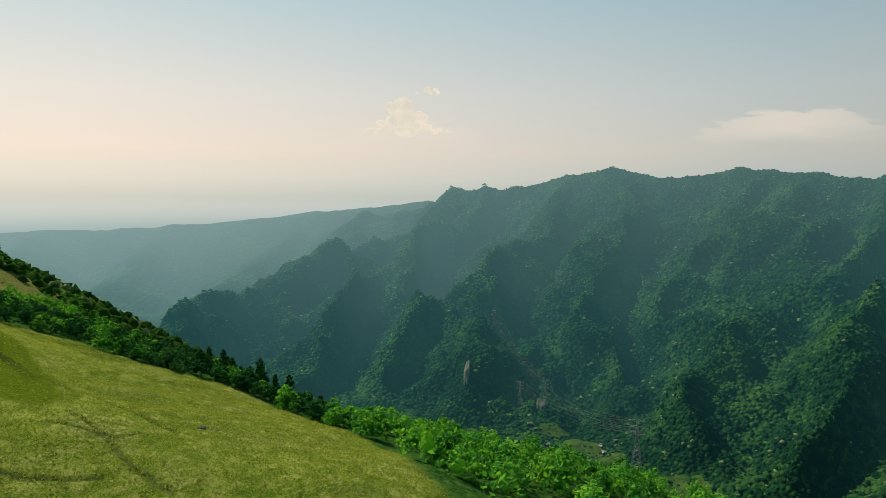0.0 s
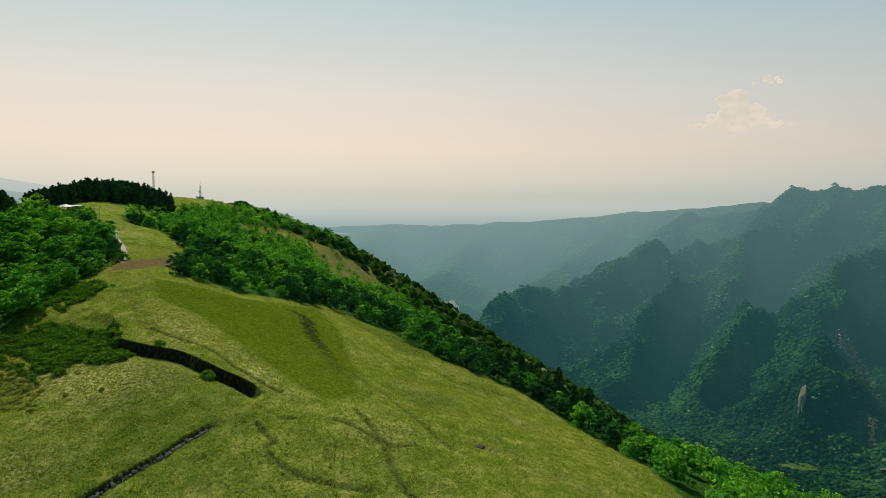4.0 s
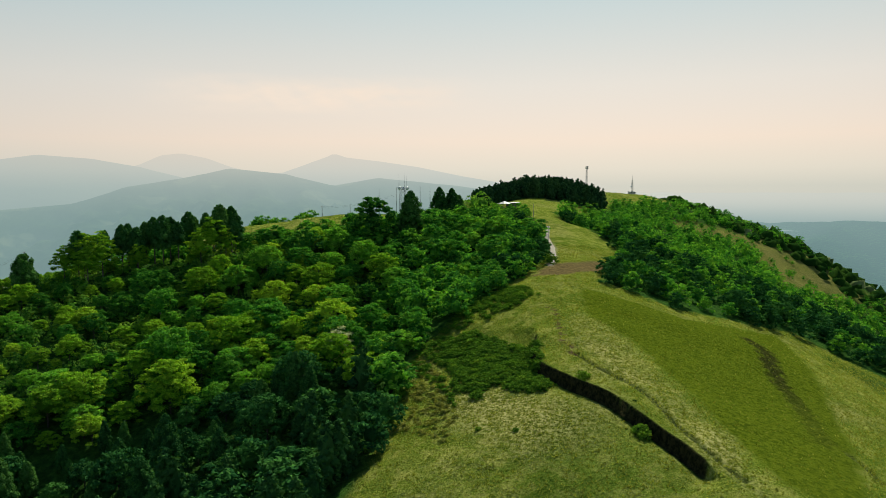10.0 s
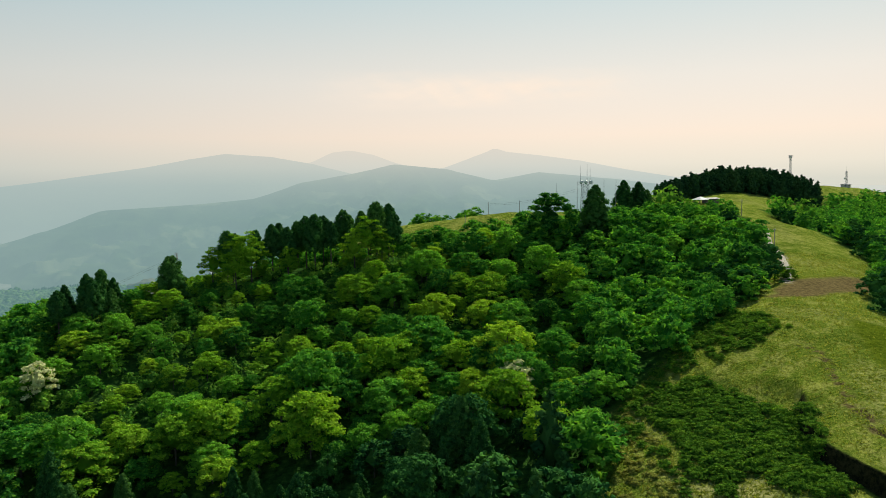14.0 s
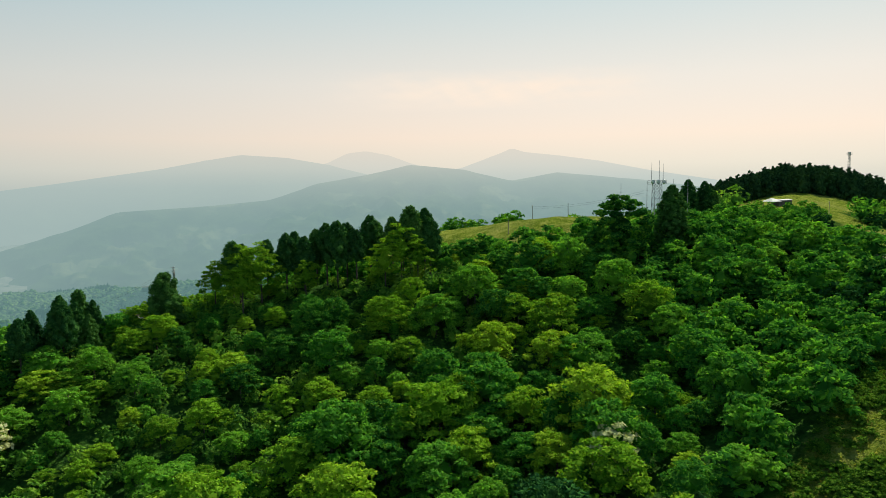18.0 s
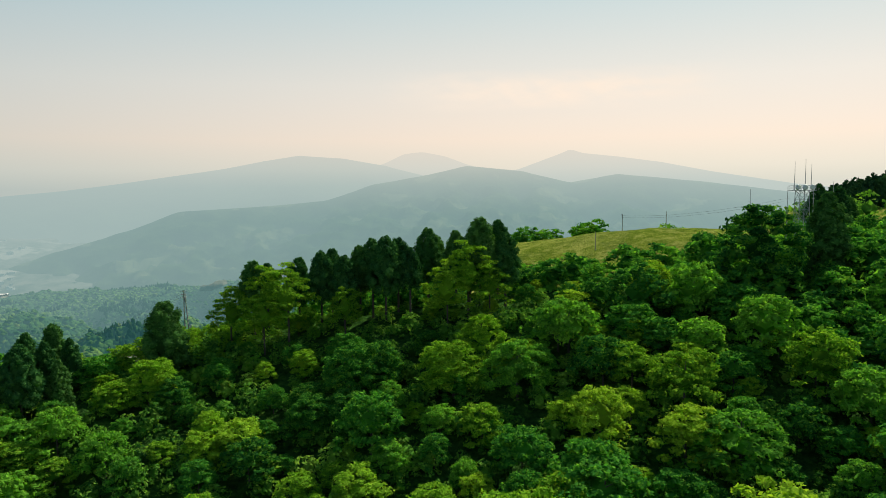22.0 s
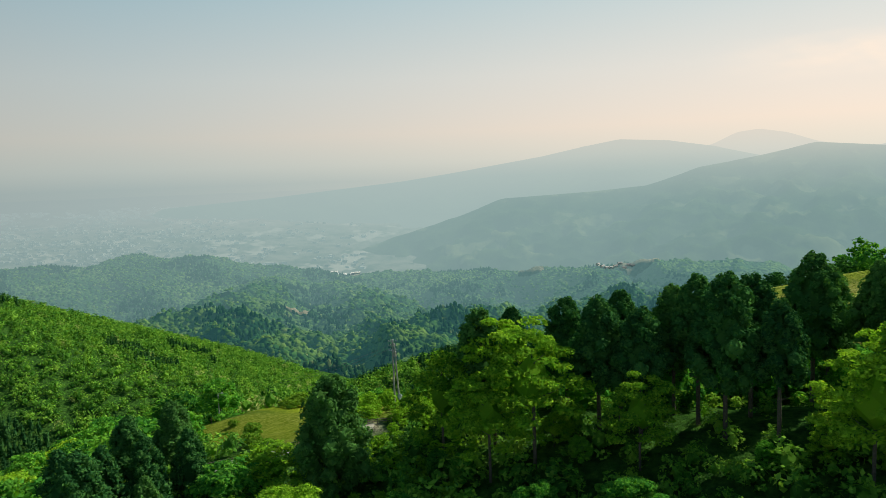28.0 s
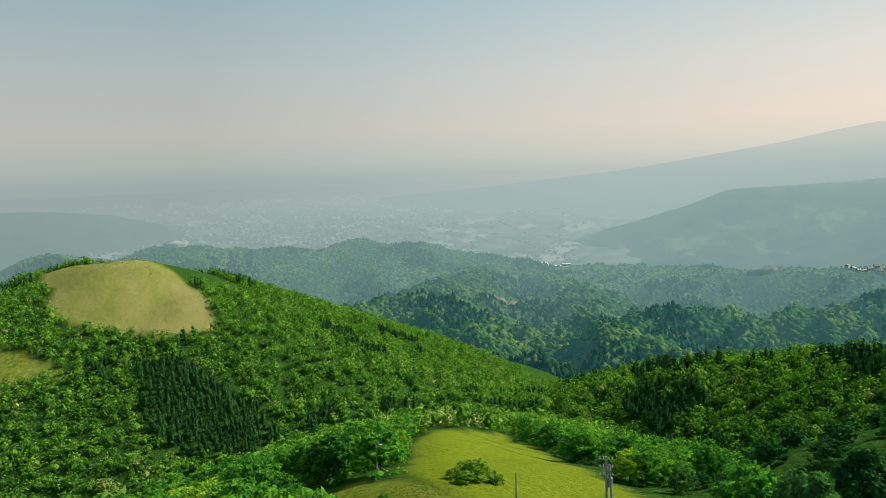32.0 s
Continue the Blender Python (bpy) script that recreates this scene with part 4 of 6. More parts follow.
def broad_crown(seed, width=4.6, low=2.2, top=10.0, clumps=52, count=31, size=0.37, share=1.0, flat=0.46, core=0.6):
    """A broadleaf crown: rounded clumps in uneven tiers round a shaded middle."""
    r = np.random.default_rng(seed)
    n = max(6, int(clumps * share))
    u = ((np.arange(n) + 0.5) / n) ** 0.8
    a = np.arange(n) * 2.4 + 0.7 * r.random(n)
    lean = r.standard_normal(2) * 0.12 * width
    lump = 1 + 0.16 * np.sin(2 * a + r.random() * 6) + 0.13 * np.sin(3 * a + 5 * u)
    radii = width * r.uniform(0.24, 0.46, n) * (1 - 0.25 * u) * (30 / n) ** 0.4
    rad = np.maximum(0, width * np.sqrt(np.clip(1 - (u * 0.97) ** 3.2, 0, 1)) * lump * r.uniform(0.8, 1.05, n) - 0.5 * radii)
    tier = 0.11 * (top - low)
    z = low + (top - low - radii * flat) * u
    z = np.round(z / tier) * tier + 0.35 * tier * r.standard_normal(n)
    c = np.stack([rad * np.cos(a) + lean[0] * u, rad * np.sin(a) + lean[1] * u, z - 0.04 * rad ** 2 * (1 - u)], 1)
    out = np.stack([np.cos(a) * (1 - u), np.sin(a) * (1 - u), 0.4 * u], 1)
    v, f = clumps_of(c, radii, out, max(4, int(clumps * count / n)), size, seed + 1, flat, core)
    # shaded middle of the crown
    body = SOLID * np.array([0.42 * width, 0.42 * width, 0.30 * (top - low)]) * r.uniform(0.85, 1.1, (14, 1)) + [lean[0] * 0.5, lean[1] * 0.5, low + 0.36 * (top - low)]
    return np.concatenate([v, body]), np.concatenate([f, SOLID_FACES + len(v)])


def cedar_crown(seed, tall=19.0, bare=0.3, width=2.7, n=125, count=48, size=0.25, point=0.62, core=0.78):
    """A conifer: dense drooping tufts up a tapered column."""
    r = np.random.default_rng(seed)
    u = (np.arange(n) + 0.5) / n
    a = np.arange(n) * 2.4 + r.random(n) * 0.8
    shape = np.minimum(1, (1 - u) * 1.75 + 0.04) ** point * np.minimum(1, 0.62 + u * 2.0) * (1 + 0.13 * np.sin(3 * a + 9 * u) + 0.10 * np.sin(17 * u + 2 * r.random()))
    radii = width * r.uniform(0.24, 0.40, n) * (0.45 + 0.55 * shape) * (60 / n) ** 0.35
    rad = np.maximum(0, width * shape * r.uniform(0.78, 1.05, n) - 0.5 * radii)
    z = tall * (bare + (1 - bare) * u) - 0.5 * radii
    c = np.stack([rad * np.cos(a), rad * np.sin(a), z - 0.12 * rad], 1)
    out = np.stack([np.cos(a), np.sin(a), 0 * a], 1)
    v, f = clumps_of(c, radii, out, count, size, seed + 1, 1.05, core, 0.45, 0.7)
    body = SOLID * np.array([0.6 * width, 0.6 * width, 0.42 * tall * (1 - bare)]) + [0, 0, tall * (bare + 0.42 * (1 - bare))]
    return np.concatenate([v, body]), np.concatenate([f, SOLID_FACES + len(v)])


def trunk_mesh(seed, tall, radius, limbs, first, reach):
    r = random.Random(seed)
    bm = bmesh.new()
    rod(bm, (0, 0, -0.8), (0, 0, tall * 0.5), radius, radius * 0.7, 8)
    rod(bm, (0, 0, tall * 0.5), (0.1 * r.uniform(-1, 1), 0.1, tall * 0.97), radius * 0.7, radius * 0.15, 7)
    for i in range(limbs):
        a, h = i * 2.4 + r.random(), tall * (first + (0.85 - first) * i / max(1, limbs - 1))
        d = reach * (1 - 0.5 * i / limbs) * r.uniform(0.6, 1.0)
        rod(bm, (0, 0, h), (d * math.cos(a), d * math.sin(a), h + d * r.uniform(0.35, 0.8)), radius * 0.32, radius * 0.08, 5)
    me = bpy.data.meshes.new("trunk")
    bm.to_mesh(me)
    bm.free()
    me.materials.append(BARK)
    return me


def tree_kind(name, trunk, crown, leaves):
    me = quick_mesh("crown", *crown)
    me.materials.append(leaves)
    return name, trunk, me


def plant_tree(kind, x, y, size, label, category, group, turn, stretch=1.0, z=None):
    name, trunk, crown = kind
    z = float(near_height(x, y)) if z is None else z
    ob = new(name)
    ob.empty_display_size = 0.3
    ob.matrix_basis = pose(x, y, z - 0.15, 0, 0, turn) @ Matrix.Diagonal((size, size, size * stretch, 1))
    tagged(ob, label, category, group)
    if trunk:
        part("trunk", trunk, None, ob)
    part("crown", crown, None, ob)
    return ob


TRUNKS = [trunk_mesh(i, 8.6, 0.22, 7, 0.3, 3.4) for i in range(3)]
BROAD = [tree_kind("broadleaf_tree", TRUNKS[i % 3], broad_crown(100 + 7 * i, 5.0 + 0.3 * (i % 4), 3.0 + 0.3 * (i % 3), 9.6, 60, 36, 0.34), LEAVES) for i in range(7)]
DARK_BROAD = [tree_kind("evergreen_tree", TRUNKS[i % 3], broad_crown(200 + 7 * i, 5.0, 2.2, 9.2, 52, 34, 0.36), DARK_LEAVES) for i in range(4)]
LIGHT_BROAD = [tree_kind("broadleaf_tree", TRUNKS[i % 3], broad_crown(150 + 7 * i, 5.2, 2.6, 9.6, 48, 30, 0.4), LEAVES) for i in range(5)]
LIGHT_FRESH = [tree_kind("broadleaf_tree", TRUNKS[i % 3], broad_crown(350 + 7 * i, 5.2, 2.8, 9.4, 48, 32, 0.36, 0.9, 0.36), FRESH_LEAVES) for i in range(3)]
FRESH = [tree_kind("broadleaf_tree", TRUNKS[i % 3], broad_crown(300 + 7 * i, 5.3, 3.0, 9.4, 58, 46, 0.30, 0.9, 0.36), FRESH_LEAVES) for i in range(3)]
FINE_BROAD = [tree_kind("broadleaf_tree", TRUNKS[i], broad_crown(230 + 7 * i, 5.2, 2.8, 9.6, 72, 120, 0.21), LEAVES) for i in range(2)]
FINE_FRESH = [tree_kind("broadleaf_tree", TRUNKS[i], broad_crown(250 + 7 * i, 5.2, 3.0, 9.4, 66, 120, 0.20, 0.9, 0.36), FRESH_LEAVES) for i in range(2)]
BLOSSOM = [tree_kind("blossoming_tree", TRUNKS[0], broad_crown(400, 3.4, 2.5, 9.0, 34, 24), PALE_LEAVES)]
CEDAR = [tree_kind("cedar_tree", trunk_mesh(20 + i, 18.5, 0.30, 6, 0.32, 1.6), cedar_crown(500 + 9 * i, 19.0, (0.42, 0.48, 0.37)[i], (3.6, 3.1, 3.8)[i], 80, 58, 0.25, 0.5), NEEDLES) for i in range(3)]
FULL_CEDAR = [tree_kind("cedar_tree", trunk_mesh(30, 16, 0.3, 4, 0.3, 1.6), cedar_crown(560, 16.5, 0.07, 3.7, 95, 44, 0.28), NEEDLES)]
LONE_CEDAR = tree_kind("cedar_tree", trunk_mesh(31, 16, 0.32, 4, 0.3, 1.6), cedar_crown(571, 16.5, 0.12, 4.7, 100, 60, 0.26, 0.48), NEEDLES)
BUSH = [tree_kind("shrub", None, broad_crown(600 + 5 * i, 2.0, 0.2, 2.4, 22, 20, 0.26), SHRUB) for i in range(3)]

GROVE = [(5.8, 352.8, 19.3), (6.5, 363.7, 16.7), (13.3, 369.8, 18.3), (21.6, 355.4, 19.4), (23.6, 359.9, 19.1), (27.2, 354.5, 18.0), (30.2, 363.1, 18.4), (33.7, 359.5, 20.2), (37.2, 355.8, 21.1), (39.9, 362.1, 19.2),
         (43.2, 354.2, 17.8), (47.4, 370.4, 21.5), (49.5, 374.4, 20.0), (54.7, 366.2, 19.1), (58.0, 362.0, 17.8), (60.1, 354.8, 22.8), (65.0, 361.3, 20.4), (66.3, 355.1, 18.4)]
LOW_CEDARS = [(-31.3, 321.1, 14.9), (-33.7, 327.0, 13.2), (-29.1, 325.7, 13.3), (-30.8, 332.1, 12.4), (-26.5, 330.4, 11.5), (-28.3, 315.7, 16.0), (-37.5, 319.9, 15.1), (-35.5, 309.6, 15.5), (-24, 321, 11.6)]
TOWER_CEDARS = [(145.9, 357.7, 21.0), (188.3, 438.1, 17.3), (197.0, 440.2, 18.2), (203.0, 443.2, 14.8)]
tr = random.Random(5)
for i, (x, y, h) in enumerate(GROVE):
    plant_tree(CEDAR[i % 3], x, y, h / 19.2, "tall dark cedar with a bare lower trunk in the ridge grove", "cedar tree", "cedars of the ridge grove", tr.uniform(0, 360))
for i, (x, y, h) in enumerate(LOW_CEDARS):
    plant_tree(CEDAR[i % 3] if i % 2 else FULL_CEDAR[0], x, y, h / 17.5, "dark green cedar standing on the lower slope", "cedar tree", "cedars of the lower slope", tr.uniform(0, 360))
for x, y, h in TOWER_CEDARS:
    plant_tree(FULL_CEDAR[0], x, y, 1.3 * h / 16.8, "dense dark conifer on the hilltop", "cedar tree", "hilltop conifers", tr.uniform(0, 360), 0.8)
plant_tree(LONE_CEDAR, -10.9, 340.8, 16.9 / 16.8, "lone bushy dark cedar beside the lane", "cedar tree", "", 40, 1.0)

LANE_SIDE = [(-52, 340), (-24, 334), (-4, 343), (4, 362), (-8, 386), (-40, 382), (-62, 366)]
SPREADING = tree_kind("broadleaf_tree", TRUNKS[2], broad_crown(114, 4.7, 2.6, 10.0, 64, 90, 0.21, 0.9, 0.46, 0.85), LEAVES)
plant_tree(SPREADING, 126, 350, 1.95, "broad spreading tree with a wide flat crown on the ridge", "broadleaf tree", "", 10, 1.08)
TALL = [tree_kind("broadleaf_tree", trunk_mesh(40 + i, 8.8, 0.16, 8, 0.45, 2.6), broad_crown(700 + 9 * i, 3.4, 4.0, 10.0, 48, 110, 0.17, 0.9, 0.36, 0.45), FRESH_LEAVES) for i in range(2)]
for i, (x, y, h) in enumerate(((8, 352, 17.5), (15, 348, 18.0), (10, 345, 14), (57, 350, 17.5), (52, 347, 15), (1, 350, 14), (28, 349, 12), (62, 349, 13))):
    plant_tree(TALL[(i + 1) % 2], x, y, h / 9.8, "tall layered broadleaf tree on a bare stem among the cedars", "broadleaf tree", "broadleaf trees of the grove", 50 * i)
# Woods of the hollow: the trees that the camera passes are things, the rest is one canopy.
wx, wy = sown(-80, 215, 110, 425, 8.0, 21)
keep = wooded(wx, wy) & (to_line(FIELD + FIELD[:1], wx, wy) > 5) & (to_line(VERGE + VERGE[:1], wx, wy) > 3) & ~inside(LANE_SIDE, wx, wy) & (wx < 212 - 0.0 * wy) & ~((wx > 185) & (wy < 330))
for gxx, gyy, _ in GROVE + LOW_CEDARS + TOWER_CEDARS + [(-10.9, 340.8, 0)]:
    keep &= np.hypot(wx - gxx, wy - gyy) > 3.4
scrub = keep & (((wx > 180) & (wy > 395)) | ((wx > 188) & (wy > 355)))
hilltop = np.stack([wx[scrub], wy[scrub]], 1)
keep &= ~scrub
wx, wy = wx[keep], wy[keep]
# the stretch under the flight, from the head of the hollow to the ridge
order = np.argsort(np.hypot((wx - 45) * 0.85, (wy - 300) * np.where(wy < 300, 0.75, 1.0)))
near_set, rest = order[:300], order[300:]
for n, i in enumerate(near_set):
    x, y = float(wx[i]), float(wy[i])
    grove = 0 < x < 72 and 338 < y < 378
    size = tr.choice((0.6, 0.72, 0.85, 1.05, 1.35)) * tr.uniform(0.9, 1.1) * (0.36 if grove else 0.62 if 66 < x < 92 and y > 345 else 0.85 if 92 <= x < 125 and y > 342 else 0.6 if 66 < x < 125 and y > 342 else 0.95 if y > 335 and x > 80 else 0.85 if y > 295 and x > 32 else 0.66 if y > 270 and x < 32 else 1.0)
    pick = tr.random()
    close_by = -12 < x < 72 and 312 < y < 384
    aside = x > 125 or x < -45 or (y > 338 and x > 78)
    if pick < (0.04 if x < 90 and y < 250 else 0.42 if y > 290 and x < 100 else 0.30):
        kind, lab, cat = tr.choice(LIGHT_FRESH if aside else FINE_FRESH if close_by else FRESH), "broadleaf tree with fresh yellow-green leaves in layers", "broadleaf tree"
    elif pick < (0.5 if x < 90 and y < 250 else 0.30):
        kind, lab, cat = FULL_CEDAR[0], "dark conifer among the broadleaf trees of the hollow", "conifer"
        size *= 0.72
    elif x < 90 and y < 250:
        # broadleaf trees whose leaf colour carries the shade of the hollow
        kind, lab, cat = tr.choice(DARK_BROAD), "broadleaf tree in the foot of the hollow with shade-darkened leaf colour", "evergreen tree"
    else:
        kind, lab, cat = tr.choice(LIGHT_BROAD if aside else FINE_BROAD if close_by else BROAD), "full dark-green broadleaf tree on the hollow's slope", "broadleaf tree"
    plant_tree(kind, x, y, size, lab, cat, "trees of the hollow", tr.uniform(0, 360), tr.uniform(0.9, 1.2))
for x, y in ((92, 255.5), (-31, 286)):
    plant_tree(BLOSSOM[0], x, y, 1.25, "tree in full cream-white blossom", "blossoming tree", "trees of the hollow", 70)


def crown_field(name, x, y, size, seed, crowns, material, label, lift=0.0, vary=(0.7, 1.25)):
    """Many whole crowns of a few shapes, each turned and sized at random, in one mesh."""
    r = np.random.default_rng(seed)
    z = near_height(x, y) + lift
    kind = r.integers(0, len(crowns), len(x))
    vs, fs, n = [], [], 0
    for k, (v, f) in enumerate(crowns):
        i = np.where(kind == k)[0]
        a, s = r.random(len(i)) * 6.28, (size if np.isscalar(size) else size[i]) * r.uniform(*vary, len(i))
        c, d = np.cos(a)[:, None], np.sin(a)[:, None]
        w = np.stack([v[:, 0] * c - v[:, 1] * d, v[:, 0] * d + v[:, 1] * c, v[:, 2] * r.uniform(0.85, 1.15, (len(i), 1))], -1) * s[:, None, None] + np.stack([x[i], y[i], z[i]], 1)[:, None]
        vs.append(w.reshape(-1, 3))
        fs.append((f[None] + (n + np.arange(len(i)) * len(v))[:, None, None]).reshape(-1, f.shape[1]))
        n += len(i) * len(v)
    return tagged(part(name, (np.concatenate(vs), np.concatenate(fs)), material), label, "forest", kind="stuff")


NEAR_CROWNS = [broad_crown(810 + 7 * i, 5.0, 1.6, 9.2, 38, 14, 0.58, 0.62) for i in range(5)]
PALE_CANOPY = leaf_material("blossom_canopy", (0.14, 0.24, 0.03), (0.34, 0.44, 0.10), (0.58, 0.60, 0.24), 0.2, 16.0)
THICKET_CROWNS = [broad_crown(830 + 7 * i, 4.7, 0.6, 9.2, 30, 9, 0.76, 0.62) for i in range(5)]
WEST_CROWNS = [broad_crown(840 + 7 * i, 4.7, 0.6, 9.2, 36, 16, 0.48, 0.62) for i in range(4)]
MID_CROWNS = [broad_crown(850 + 7 * i, 4.9, 0.6, 9.0, 18, 8, 0.85, 0.62, core=0) for i in range(5)]
FAR_CROWNS = [broad_crown(880 + 7 * i, 5.0, 0.4, 8.5, 12, 6, 0.85, 0.7, core=0) for i in range(5)]
CEDAR_CROWNS = [tuple(cedar_crown(900 + i, 16.0, 0.02, 3.4, 30, 10, 0.7)) for i in range(3)]
SMALL_CEDARS = [tuple(cedar_crown(920 + i, 16.0, 0.02, 3.4, 12, 3, 1.3, core=0)) for i in range(3)]

hx, hy = wx[rest], wy[rest]
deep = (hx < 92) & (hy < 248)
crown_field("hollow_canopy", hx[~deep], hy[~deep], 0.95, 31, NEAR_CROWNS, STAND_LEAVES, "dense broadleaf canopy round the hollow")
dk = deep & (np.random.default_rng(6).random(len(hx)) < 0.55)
# same broadleaf crowns, shade painted into their leaves
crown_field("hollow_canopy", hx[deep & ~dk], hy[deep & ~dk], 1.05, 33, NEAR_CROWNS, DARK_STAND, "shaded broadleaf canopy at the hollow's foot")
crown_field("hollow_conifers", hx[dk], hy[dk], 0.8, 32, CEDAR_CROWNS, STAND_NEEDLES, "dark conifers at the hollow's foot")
# The wood goes on down the western side.
zx, zy = sown(-420, 70, -160, 345, 11.5, 66, 0.8)
k = wooded(zx, zy) & ((zx < -82) | (zy < 108)) & ((zy - 308) < -0.35 * (17 - zx) - 8)
crown_field("lower_western_wood", zx[k], zy[k], 1.35, 67, FAR_CROWNS, DARK_STAND, "dark-leaved wood below the hollow")
# Undergrowth between the trees near the ridge.
bx, by = sown(-60, 120, 262, 352, 4.4, 58, 0.8)
k = wooded(bx, by) & (to_line(LANE, bx, by) > 5)
gx0, gy0 = sown(-6, 80, 344, 384, 4.6, 64, 0.8)
k0 = (to_line(LANE, gx0, gy0) > 5) & wooded(gx0, gy0)
crown_field("undergrowth", gx0[k0], gy0[k0], 0.24, 65, MID_CROWNS, CANOPY, "bright leafy undergrowth between the cedars", 0.0, (0.6, 1.4))
crown_field("undergrowth", bx[k], by[k], 0.42, 59, MID_CROWNS, CANOPY, "bright leafy undergrowth below the ridge", 0.0, (0.6, 1.3))
px0, py0 = sown(-26, 6, 338, 374, 2.5, 70, 0.8)
k0 = (to_line(LANE, px0, py0) > 2.6) & (np.hypot(px0 + 10.9, py0 - 340.8) > 3) & (py0 > 352 - 0.9 * (px0 + 26))
crown_field("undergrowth", px0[k0], py0[k0], 0.2, 71, WEST_CROWNS, FRESH_LEAVES, "bright yellow-green scrub beside the lane", 0.0, (0.5, 1.5))
# East flank of the pasture and the hill behind it.
ex, ey = sown(170, 640, -120, 760, 8.0, 41, 0.8)
ox, oy = sown(170, 640, -120, 760, 11.5, 40, 0.8)
beside = np.hypot(ex - 200, ey - 260) < 190
ex, ey = np.concatenate([ex[beside], ox[np.hypot(ox - 200, oy - 260) > 190]]), np.concatenate([ey[beside], oy[np.hypot(ox - 200, oy - 260) > 190]])
top = wooded(ex, ey) & (ex > 205) & (ex < 262) & (ey > 392) & (ey < 470)
hilltop = np.concatenate([hilltop, np.stack([ex[top], ey[top]], 1)])
k = wooded(ex, ey) & ~((ex < 215) & (ey > 330)) & ~((ex < 262) & (ey > 392)) & (np.hypot(ex - 130, ey - 210) < 700) & ~(inside(SCRUB, ex, ey) & (np.random.default_rng(3).random(len(ex)) < 0.4))
ex, ey = ex[k], ey[k]
dark = to_line([(296, 162), (318, 138), (350, 116)], ex, ey) < 11
close = np.hypot(ex - 200, ey - 260) < 190
crown_field("hilltop_scrub", hilltop[:, 0], hilltop[:, 1], 0.62, 55, THICKET_CROWNS, STAND_LEAVES, "low broadleaf scrub on the hilltop")
shady = np.random.default_rng(9).random(len(ex)) < 0.66
for k, m, seed in ((shady, DARK_STAND, 42), (~shady, STAND_LEAVES, 56)):
    crown_field("east_slope_thicket", ex[~dark & close & k], ey[~dark & close & k], 0.78, seed, THICKET_CROWNS, m, "broadleaf thicket beside the pasture")
open_hill = inside(SCRUB, ex, ey) & ~dark & ~close
crown_field("east_slope_canopy", ex[~dark & ~close & ~open_hill], ey[~dark & ~close & ~open_hill], 0.95, 44, MID_CROWNS, STAND_LEAVES, "broadleaf canopy on the east slope")
crown_field("hillside_scrub", ex[open_hill], ey[open_hill], 0.5, 48, MID_CROWNS, STAND_LEAVES, "scattered shrubs on the dry hillside", 0.0, (0.5, 1.4))
crown_field("east_conifer_row", ex[dark], ey[dark], 0.82, 43, CEDAR_CROWNS, STAND_NEEDLES, "row of dark conifers below the pasture")
# Lower east flank, down to the valley.
lx, ly = sown(560, 1500, -600, 1100, 12.0, 49)
k = np.hypot(lx - 130, ly - 210) > 560
woods("lower_slope_forest", (lx[k], ly[k]), near_height, CANOPY_LOWER, 7.5, 50, "forest on the flank above the valley", None, 1.0, (0.8, 1.3))
# Summit wood.
sx, sy = sown(250, 390, 525, 620, 4.4, 44)
k = inside([(252, 535), (300, 540), (372, 540), (385, 580), (340, 612), (270, 590)], sx, sy)
crown_field("summit_wood", sx[k], sy[k], 1.45, 45, [cedar_crown(940 + i, 10.2, 0.0, 2.5, 24, 8, 0.55, 0.5) for i in range(4)], CONIFERS, "dense dark conifer wood on the summit", 0.0, (0.86, 1.08))
# West side: slopes below the ridge and the spur with the bare patch.
vx, vy = sown(-1250, 330, 150, 1150, 9.8, 46, 0.85)
ux, uy = sown(-300, 250, 200, 660, 9.5, 53, 0.85)
vx, vy = (np.concatenate([a[np.hypot(vx + 40, vy - 420) > 170], b[np.hypot(ux + 40, uy - 420) <= 170]]) for a, b in ((vx, ux), (vy, uy)))
PLANTATION = [(-669, 588), (-643, 628), (-502, 645), (-460, 634), (-528, 572), (-574, 553)]


BEHIND_PATCH = [(-1000, 668), (-1040, 780), (-800, 800), (-805, 712), (-899, 700)]


def western(x, y):
    return wooded(x, y) & ~inside(BEHIND_PATCH, x, y) & (to_line(FIELD + FIELD[:1], x, y) > 5) & ~((x > -75) & (y < 425)) & ~((x > 30) & (y < 480)) & (near_height(x, y) > -240) & ((y - 308) > -0.35 * (17 - x)) & (np.hypot(x, y - 300) < 1250)


def conifer_hill(x, y):
    return (waves(x, y, 150.0, 4.0) > 0.24) & (x > -470) & (y > 690)


def spur_top(x, y):
    return inside([(-1180, 640), (-1150, 700), (-1040, 690), (-1042, 640)], x, y)


k = western(vx, vy)
vx, vy = vx[k], vy[k]
by_lane = np.hypot(vx + 75, vy - 405) < 82
for x, y in zip(vx[by_lane].tolist(), vy[by_lane].tolist()):
    shade = x > -48 and y > 425
    low = 0.55 if shade else 1.0
    plant_tree(tr.choice(DARK_BROAD if shade else LIGHT_BROAD + LIGHT_FRESH), x, y, low * tr.choice((0.7, 0.85, 1.0, 1.15)), "dark evergreen tree below the lane" if shade else "bright broadleaf tree beside the lane and field", "broadleaf tree", "trees by the field", tr.uniform(0, 360), tr.uniform(0.9, 1.1))
dark = inside(PLANTATION, vx, vy) | conifer_hill(vx, vy) | spur_top(vx, vy) | (waves(vx, vy, 240.0, 1.0) > 0.52)
near_by = (np.hypot(vx + 40, vy - 420) < 175) & ~by_lane & ~dark
away = ~near_by & ~by_lane & ~dark
